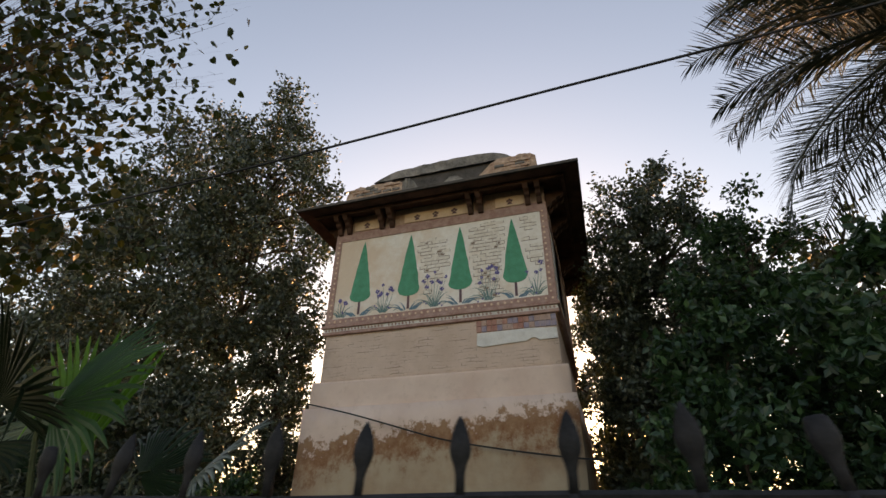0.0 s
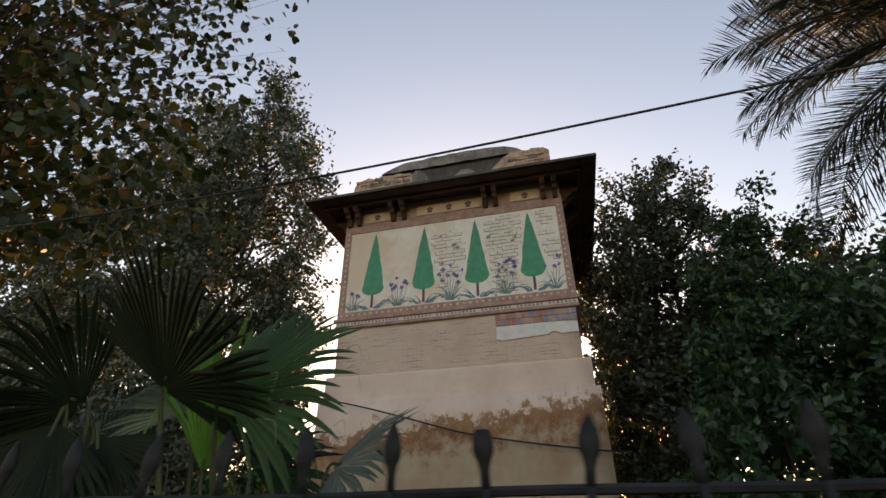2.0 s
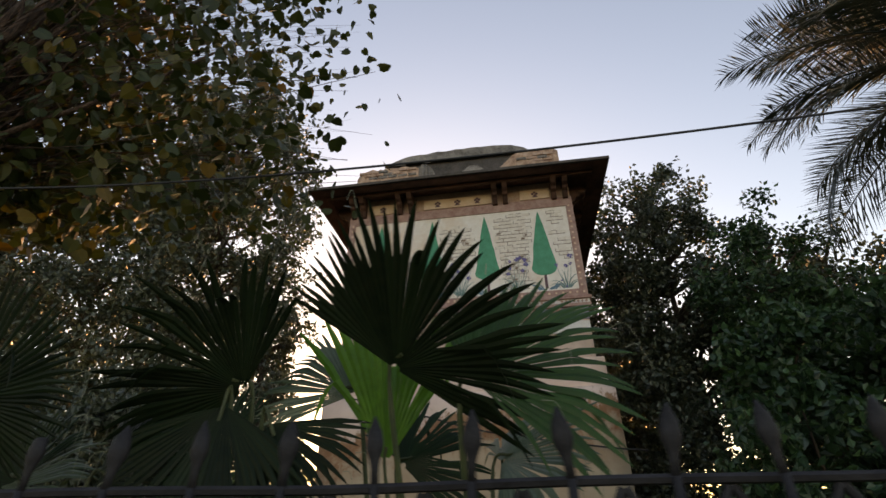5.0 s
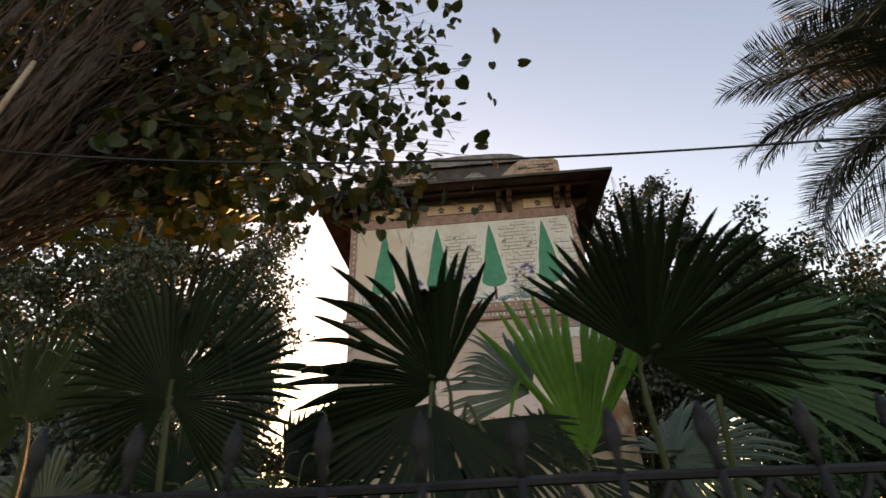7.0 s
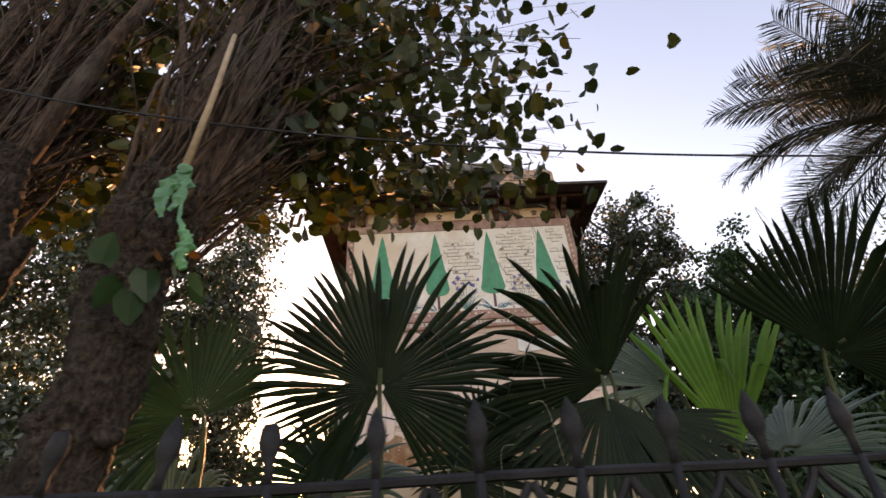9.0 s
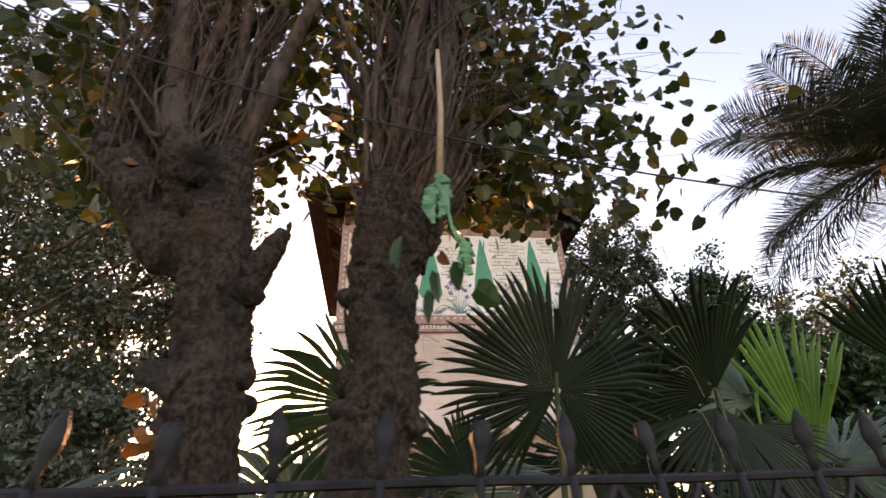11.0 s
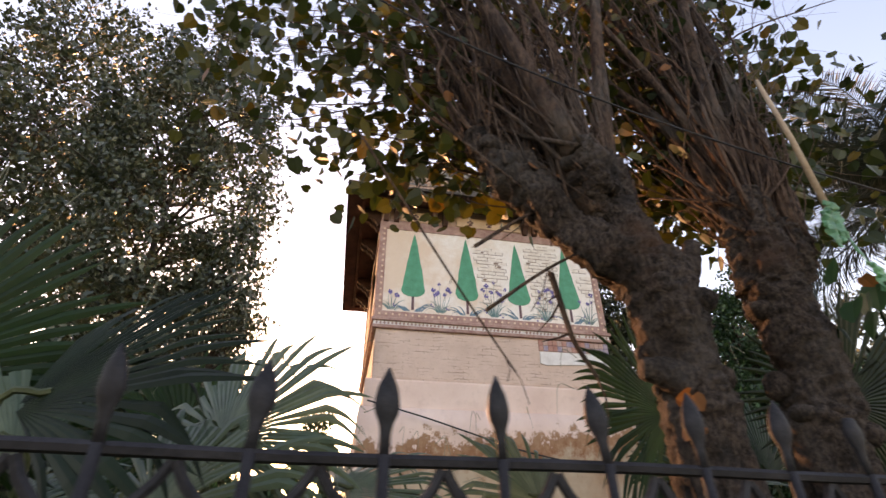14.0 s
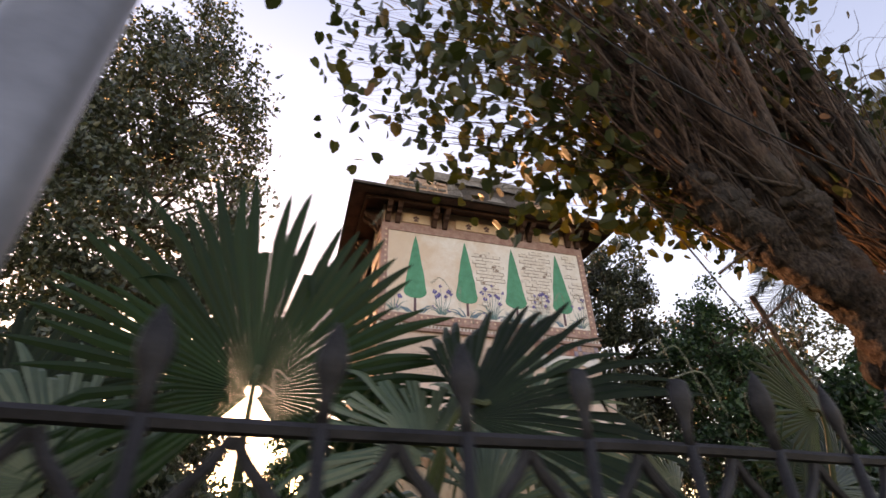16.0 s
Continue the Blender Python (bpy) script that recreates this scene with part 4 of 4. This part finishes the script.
            lp.append(p + Vector((rng.gauss(0, s), rng.gauss(0, s), rng.gauss(-0.03, s))))
    tagged(part("brushwood", wood, M_TWIG, tree, "dense mass of thin brown twigs"), kind="stuff")
    pos = np.array([tuple(p) for p in lp])
    pos = pos[(pos[:, 1] + b.y > 2.85) & (pos[:, 2] > 1.70 + (pos[:, 1] + b.y - 2.0) * 0.66)]
    v, f = leaf_arrays(pos, nr.uniform(0.036, 0.066, len(pos)), nr, ROUND, 0.9)
    part_ob = soup("crown", v, f, M_LEAF, tree, "round green leaves, some turned yellow and orange")
    tagged(part_ob, kind="stuff")
    return tree


pollard((-1.58, 2.84, 0), [(-1.55, 2.86, -0.1), (-1.57, 2.85, 0.8), (-1.585, 2.84, 1.76), (-1.585, 2.84, 1.94), (-1.60, 2.84, 2.10), (-1.63, 2.845, 2.21)], (0.105, 0.085, 0.066, 0.064, 0.070, 0.074),
        [([(-1.63, 2.845, 2.18), (-1.75, 2.87, 2.30), (-1.87, 2.90, 2.45), (-1.97, 2.93, 2.62)], (0.072, 0.062, 0.056, 0.046)),
         ([(-1.62, 2.845, 2.18), (-1.665, 2.86, 2.36), (-1.665, 2.89, 2.56)], (0.072, 0.066, 0.052)),
         ([(-1.74, 2.87, 2.30), (-1.72, 2.82, 2.40), (-1.76, 2.80, 2.52)], (0.05, 0.048, 0.038)),
         ([(-1.60, 2.84, 2.12), (-1.54, 2.835, 2.18), (-1.49, 2.83, 2.27)], (0.055, 0.034, 0.020)),
         ([(-1.61, 2.81, 1.93), (-1.66, 2.82, 1.955), (-1.70, 2.825, 1.96)], (0.045, 0.03, 0.022))],
        "pollarded tree with two knobbly heads and round leaves", 31, 360, (-3.15, 3.05, 2.6, -1.2, 3.95, 5.1), 11, 1.2)
pollard((-1.29, 2.86, 0), [(-1.33, 2.88, -0.1), (-1.32, 2.87, 0.8), (-1.30, 2.86, 1.72), (-1.275, 2.86, 1.92), (-1.28, 2.855, 2.08), (-1.295, 2.85, 2.20)], (0.10, 0.080, 0.072, 0.066, 0.062, 0.064),
        [([(-1.295, 2.85, 2.18), (-1.285, 2.85, 2.32), (-1.27, 2.86, 2.46)], (0.064, 0.060, 0.046)),
         ([(-1.285, 2.85, 2.13), (-1.22, 2.84, 2.24), (-1.18, 2.84, 2.36)], (0.052, 0.046, 0.036))],
        "slimmer pollarded tree with a bundle of upright shoots", 32, 350, (-1.5, 3.05, 2.6, 0.06, 4.2, 5.8), 17, 0.68)

# a cut stick with a torn green plastic bag knotted to it
stick = part("dry_stick", tube(bmesh.new(), [(-1.160, 2.745, 2.36), (-1.146, 2.755, 2.60), (-1.142, 2.77, 2.85)], [0.0085, 0.0075, 0.006], 7), M_STICK, None, "", True)
tagged(stick, "pale dry stick hanging among the shoots", "stick")


def crumple(bm, pts, radii, seed, n=12):
    rng = random.Random(seed)
    tube(bm, spline(pts, 5), [float(r) * rng.uniform(0.75, 1.3) for r in np.interp(np.linspace(0, 1, 5 * (len(pts) - 1) + 1), np.linspace(0, 1, len(radii)), radii)], n, 0.30, rng)
    return bm


bag = thing("plastic_bag", (-1.160, 2.742, 2.36), "torn pale green plastic bag knotted to a stick", "bag")
for pts, rad, nm in (([(-0.008, 0, 0.016), (0.006, -0.004, 0.004), (0.010, 0, -0.010)], (0.010, 0.014, 0.009), "knot"),
                     ([(0, 0, 0.0), (-0.016, 0, -0.03), (-0.026, 0, -0.07), (-0.018, 0, -0.115)], (0.006, 0.016, 0.015, 0.005), "bag_body"),
                     ([(0.004, 0, 0.0), (0.012, 0.004, -0.028), (0.006, 0.006, -0.07), (-0.006, 0.004, -0.10)], (0.006, 0.013, 0.012, 0.004), "bag_side"),
                     ([(0.002, 0, 0.0), (0.012, 0, -0.06), (0.020, -0.002, -0.12), (0.034, -0.004, -0.16)], (0.006, 0.005, 0.004, 0.006), "bag_strip"),
                     ([(0.034, -0.004, -0.15), (0.046, -0.006, -0.18), (0.040, -0.006, -0.21), (0.052, -0.006, -0.235)], (0.007, 0.015, 0.013, 0.005), "bag_tail")):
    bm = crumple(bmesh.new(), pts, rad, len(nm), 9)
    for v in bm.verts:
        v.co.y = v.co.y * 0.45 + 0.006 * noise.noise(v.co * 70)
        v.co.x += 0.005 * noise.noise(v.co * 55 + Vector((3, 0, 0)))
    part(nm, bm, M_BAG, bag)

# dry leaves caught on the trunks
dr = np.random.default_rng(9)
heap = dr.normal(size=(7, 3)) * np.array([0.012, 0.008, 0.028]) + np.array([-1.648, 2.775, 1.86])
dry = np.concatenate([heap, np.array([(-1.12, 2.76, 2.18), (-1.17, 2.74, 2.17), (-1.68, 2.86, 2.50), (-1.40, 2.80, 2.90), (-2.05, 2.9, 2.75), (-1.72, 2.9, 2.62), (-1.95, 2.9, 2.70), (-1.87, 2.838, 2.47)])])
for q in dry:
    v, f = leaf_arrays(q[None] * 0, np.array([0.032]), dr, ROUND, 1.2)
    ob = soup("dry_leaf", v, f, M_DRYLEAF)
    ob.location = q
    tagged(ob, "curled orange-brown dead leaf caught on the trunk", "leaf", "dead leaves")

# broken twigs hanging before the trunk
for pts, r0 in (([(-1.755, 3.042, 2.280), (-1.748, 3.032, 2.212), (-1.737, 3.027, 2.133), (-1.726, 3.022, 2.080), (-1.699, 3.022, 2.030), (-1.683, 3.022, 2.000)], 0.009),
                ([(-1.993, 2.920, 2.262), (-1.887, 2.890, 2.333), (-1.780, 2.860, 2.380)], 0.005),
                ([(-1.983, 2.891, 2.089), (-1.842, 2.871, 2.192), (-1.700, 2.850, 2.270)], 0.0045),
                ([(-2.28, 2.85, 2.50), (-2.196, 2.85, 2.36), (-2.046, 2.85, 2.108), (-1.94, 2.86, 1.95)], 0.0032),
                ([(-2.10, 2.88, 2.62), (-1.98, 2.87, 2.50), (-1.88, 2.86, 2.40)], 0.004)):
    bm = bmesh.new()
    sp = spline(pts, 5)
    tube(bm, sp, [r0 * (1 - 0.5 * i / len(sp)) for i in range(len(sp))], 6)
    tr = random.Random(int(r0 * 1e5))
    for k in range(4):
        q = sp[tr.randrange(2, len(sp))]
        e = q + Vector((tr.uniform(-0.08, 0.08), tr.uniform(-0.02, 0.02), tr.uniform(-0.12, 0.02)))
        tube(bm, [q, (q + e) / 2 + Vector((0.008, 0, 0)), e], [r0 * 0.4, r0 * 0.3, 0.0008], 5)
    tagged(part("broken_twig", bm, M_TWIG, None, "", True), "dark broken twig hanging by the pollarded trunk", "twig", "broken twigs")
fr2 = np.random.default_rng(77)
for q in ((-1.257, 2.74, 2.145), (-1.187, 2.74, 2.085), (-1.176, 2.745, 2.13), (-1.13, 2.75, 2.16), (-1.22, 2.745, 2.11), (-1.10, 2.75, 2.10)):
    v, f = leaf_arrays(np.zeros((1, 3)), np.array([0.062]), fr2, ROUND, 0.6)
    ob = soup("fresh_leaf", v, f, M_GREENLEAF)
    ob.location = q
    tagged(ob, "single fresh green leaf sprouting from the trunk", "leaf", "fresh leaves")

# ---- date palm ----


def date_frond(bm, length, arch, rng, drop):
    """A feather frond: arching midrib with two ranks of stiff narrow leaflets."""
    n = 44
    mid = []
    for i in range(n + 1):
        t = i / n
        a = arch - drop * t * t
        mid.append(a)
    p, path = Vector((0, 0, 0)), [Vector((0, 0, 0))]
    for i in range(n):
        p = p + Vector((math.cos(mid[i]), 0, math.sin(mid[i]))) * length / n
        path.append(p.copy())
    tube(bm, path, [0.022 * (1 - 0.9 * i / n) + 0.002 for i in range(n + 1)], 5)
    for i in range(3, n + 1):
        t = i / n
        d = Vector((math.cos(mid[i]), 0, math.sin(mid[i])))
        up = Vector((-d.z, 0, d.x))
        ln = length * 0.19 * (0.45 + 1.1 * math.sin(math.pi * min(1, 0.12 + t * 0.86)))
        for s in (-1, 1):
            for sub in (0, 0.5):
                q = path[i] - d * sub * length / n
                dirn = (d * rng.uniform(0.55, 0.85) + Vector((0, s, 0)) * rng.uniform(0.7, 0.95) + up * rng.uniform(0.0, 0.45)).normalized()
                tip = q + dirn * ln * rng.uniform(0.85, 1.1) + Vector((0, 0, -0.18 * ln * rng.random()))
                wv = d * 0.011 + up * 0.004
                m = (q + tip) / 2 + Vector((0, 0, 0.02))
                a, b, c0, e, g0 = (bm.verts.new(z) for z in (q - wv * 0.5, q + wv * 0.5, m + wv, m - wv, tip))
                bm.faces.new((a, b, c0, e))
                bm.faces.new((e, c0, g0))
    return bm


def date_palm(base, height, fronds, length, seed):
    rng = random.Random(seed)
    palm = thing("date_palm", base, "tall date palm with arching grey-green feather fronds", "palm")
    rings = 30
    part("trunk", tube(bmesh.new(), [(0.05 * math.sin(i * 0.2), 0, height * i / rings) for i in range(rings + 1)], [0.20 + (0.025 if i % 2 else 0) for i in range(rings + 1)], 14, 0.06, rng), M_FARBARK, palm, "rough trunk with leaf scars")
    for k in range(fronds):
        u = (k + 0.5) / fronds
        arch = radians(78 - 95 * u + rng.uniform(-8, 8))
        bm = date_frond(bmesh.new(), length * rng.uniform(0.85, 1.08), arch, rng, rng.uniform(0.75, 1.25))
        az = k * 2.39996 + rng.uniform(-0.2, 0.2)
        bmesh.ops.transform(bm, matrix=Matrix.Translation((0, 0, height)) @ Matrix.Rotation(az, 4, 'Z') @ Matrix.Rotation(rng.uniform(-0.4, 0.4), 4, 'X'), verts=bm.verts)
        part("frond", bm, M_DATE, palm)
    return palm


date_palm((6.62, 6.7, 0), 6.5, 66, 2.75, 5)

# ---- trees and shrubs behind ----


def tree(name, base, centre, radii, leaves, size, mat, label, seed, clumps=46, trunk=0.16, group=""):
    """A tapered trunk with limbs and a crown of many leaves gathered in uneven clumps."""
    rng, nr = random.Random(seed), np.random.default_rng(seed)
    t = thing(name, base, label, "tree" if trunk > 0.06 else "shrub", group)
    b, c0 = Vector(base), Vector(centre)
    cs = []
    clumps = int(clumps * 1.35)
    while len(cs) < clumps:
        d = Vector((rng.gauss(0, 1), rng.gauss(0, 1), rng.gauss(0, 1))).normalized()
        r = rng.uniform(0.08, 1.0) ** 0.42 * (1 + 0.16 * noise.noise((d.x * 2.2 + seed, d.y * 2.2, d.z * 2.2)))
        cs.append(c0 + Vector((d.x * radii[0] * r, d.y * radii[1] * r, d.z * radii[2] * r)) - b)
    top = c0 - b + Vector((0, 0, radii[2] * 0.6))
    bm = bmesh.new()
    stem = spline([(0, 0, -0.1), (0.1, 0, top.z * 0.25), (top.x * 0.5, top.y * 0.5, top.z * 0.55), tuple(top)], 6)
    tube(bm, stem, [trunk * (1 - 0.85 * i / (len(stem) - 1)) for i in range(len(stem))], 9, 0.08, rng)
    for q in cs[::2]:
        s = min(stem, key=lambda p: abs(p.z - (q.z - 0.35 * (Vector((q.x, q.y, 0))).length)))
        m = (s + q) / 2 + Vector((rng.uniform(-0.2, 0.2), rng.uniform(-0.2, 0.2), 0.15))
        tube(bm, spline([s, m, q], 4), [trunk * 0.32 * (1 - 0.85 * i / 8) for i in range(9)], 5)
    part("trunk", bm, M_FARBARK, t, "dark trunk and limbs", True)
    per = leaves // clumps
    pos = []
    for q in cs:
        rad = (rng.uniform(0.11, 0.21) if trunk > 0.06 else rng.uniform(0.17, 0.30)) * (radii[0] * radii[1] * radii[2]) ** (1 / 3)
        n = int(per * rng.uniform(0.6, 1.4))
        g0 = nr.normal(size=(n, 3))
        g0 *= (nr.random(n) ** 0.45 * rad / np.linalg.norm(g0, axis=1))[:, None] * np.array([1.1, 1.1, 0.95])
        pos.append(np.array(q) + g0)
        for _ in range(3):
            d = np.array((rng.gauss(0, 0.6), rng.gauss(0, 0.6), rng.uniform(0.1, 1.2)))
            d /= np.linalg.norm(d)
            s = nr.random(max(6, per // 14))
            pos.append(np.array(q) + d * (s * rad * 1.7)[:, None] + nr.normal(scale=0.05 * rad, size=(len(s), 3)))
    pos = np.concatenate(pos)
    v, f = leaf_arrays(pos, nr.uniform(0.7, 1.25, len(pos)) * size, nr, LEAF4, 0.1)
    tagged(soup("crown", v, f, mat, t), kind="stuff")
    return t


FL, GL = M_FARLEAF, M_GREENLEAF
tree("broadleaf_tree", (-6.8, 12.4, 0), (-6.8, 12.2, 8.3), (2.45, 1.9, 6.9), 33000, 0.138, FL, "tall broadleaf tree with dark glossy leaves", 41, 190)
tree("broadleaf_tree", (-11.2, 13.2, 0), (-11.2, 13.0, 9.0), (3.2, 2.2, 7.8), 30000, 0.16, FL, "tall broadleaf tree with dark glossy leaves", 42, 170)
tree("broadleaf_tree", (-5.0, 12.4, 0), (-5.0, 12.2, 5.5), (0.75, 1.0, 3.7), 7000, 0.095, FL, "slender broadleaf tree with loose twigs against the sky", 43, 90)
tree("broadleaf_tree", (-16.5, 14.0, 0), (-16.5, 14.0, 8.0), (3.4, 2.4, 7.0), 22000, 0.18, FL, "tall broadleaf tree in the dark", 44, 90)
tree("broadleaf_tree", (3.85, 11.0, 0), (3.75, 10.9, 4.9), (1.3, 1.1, 3.6), 24000, 0.095, FL, "dense broadleaf tree beside the tower", 45, 120)
tree("broadleaf_tree", (6.4, 11.0, 0), (6.4, 11.0, 3.7), (2.0, 1.3, 2.9), 13500, 0.105, FL, "dense broadleaf tree with sunlit gaps", 46, 130)
tree("broadleaf_tree", (10.0, 11.6, 0), (10.0, 11.4, 4.0), (2.4, 1.5, 3.3), 11000, 0.12, FL, "broadleaf tree with sunlit gaps at the garden's edge", 47, 110)
tree("broadleaf_tree", (4.6, 9.1, 0), (4.6, 9.1, 3.8), (1.1, 0.9, 2.3), 15000, 0.085, GL, "leafy green tree beside the tower", 48, 110, 0.08)
tree("leafy_shrub", (3.5, 7.4, 0), (3.5, 7.4, 1.9), (0.9, 0.9, 1.7), 12000, 0.10, GL, "dense dark green shrub", 49, 30, 0.05, "shrubs")
tree("leafy_shrub", (4.9, 7.0, 0), (4.9, 7.0, 2.1), (1.0, 0.9, 1.9), 14000, 0.10, GL, "dense dark green shrub", 50, 30, 0.05, "shrubs")
tree("leafy_shrub", (6.6, 7.4, 0), (6.6, 7.4, 2.4), (1.2, 1.0, 2.2), 15000, 0.11, GL, "dense dark green shrub", 51, 30, 0.05, "shrubs")
tree("leafy_shrub", (-2.9, 8.4, 0), (-2.95, 8.6, 1.4), (0.75, 0.9, 1.35), 11000, 0.09, GL, "low dense shrub beside the tower", 52, 26, 0.05, "shrubs")
tree("leafy_shrub", (-4.6, 7.8, 0), (-4.6, 7.8, 1.6), (1.3, 1.0, 1.6), 16000, 0.10, FL, "dense dark green shrub", 53, 30, 0.05, "shrubs")
tree("leafy_shrub", (-7.2, 8.2, 0), (-7.2, 8.2, 2.0), (1.6, 1.2, 1.9), 13000, 0.11, FL, "dense dark green shrub", 54, 34, 0.05, "shrubs")
tree("leafy_shrub", (-10.5, 8.8, 0), (-10.5, 8.8, 2.2), (2.0, 1.3, 2.1), 12000, 0.12, FL, "dense dark green shrub", 55, 34, 0.05, "shrubs")
tree("leafy_shrub", (-2.75, 14.4, 0), (-2.75, 14.4, 2.6), (0.6, 0.7, 2.1), 7000, 0.10, GL, "tall shrub behind the tower", 56, 40, 0.05, "shrubs")
tree("leafy_shrub", (3.0, 10.4, 0), (3.05, 10.4, 2.3), (0.65, 1.0, 2.3), 12000, 0.09, FL, "tall dark shrub against the tower", 57, 60, 0.05, "shrubs")
tree("leafy_shrub", (3.2, 12.8, 0), (3.2, 12.8, 4.0), (1.0, 1.0, 3.7), 24000, 0.10, FL, "tall dark shrub against the tower", 58, 60, 0.05, "shrubs")
tree("leafy_shrub", (-6.3, 10.4, 0), (-6.3, 10.4, 2.3), (1.3, 1.0, 2.3), 9000, 0.115, FL, "dense dark green shrub", 61, 50, 0.05, "shrubs")
tree("broadleaf_tree", (2.7, 15.6, 0), (2.7, 15.6, 4.2), (1.5, 1.0, 4.0), 15000, 0.12, FL, "broadleaf tree half hidden behind the tower", 62, 80, 0.12)
tree("leafy_shrub", (8.6, 7.6, 0), (8.6, 7.6, 2.5), (1.4, 1.0, 2.3), 15000, 0.11, GL, "dense dark green shrub", 60, 34, 0.05, "shrubs")

tree("leafy_shrub", (-4.9, 13.2, 0), (-4.9, 13.2, 2.0), (0.9, 0.7, 2.0), 9000, 0.115, FL, "tall dark shrub before the cement wall", 63, 60, 0.05, "shrubs")
tree("leafy_shrub", (-7.0, 13.2, 0), (-7.0, 13.2, 1.7), (1.5, 0.9, 1.9), 14000, 0.115, FL, "dense dark green shrub under the tall trees", 65, 50, 0.05, "shrubs")
tree("leafy_shrub", (-7.6, 11.0, 0), (-7.6, 11.0, 2.8), (1.6, 1.0, 2.6), 11000, 0.135, FL, "tall dark shrub under the broadleaf tree", 64, 60, 0.05, "shrubs")

# low garden walls far behind
w1 = part("far_wall", boxed(-9, -1.2, 21.0, 21.3, -0.1, 2.9, bevel=0.03), M_FARWALL)
tagged(w1, "pale lime-washed garden wall far behind", "wall", kind="structure")
w2 = part("far_wall", boxed(-9.2, -1.0, 20.9, 21.4, 2.9, 3.05, bevel=0.03), M_FARWALL)
tagged(w2, "pale coping of the garden wall", "wall", kind="structure")
w3 = part("near_wall", boxed(-6.5, -3.2, 14.0, 14.25, -0.1, 2.2, bevel=0.02), M_FARGREY)
tagged(w3, "low grey cement wall behind the shrubs", "wall", kind="structure")
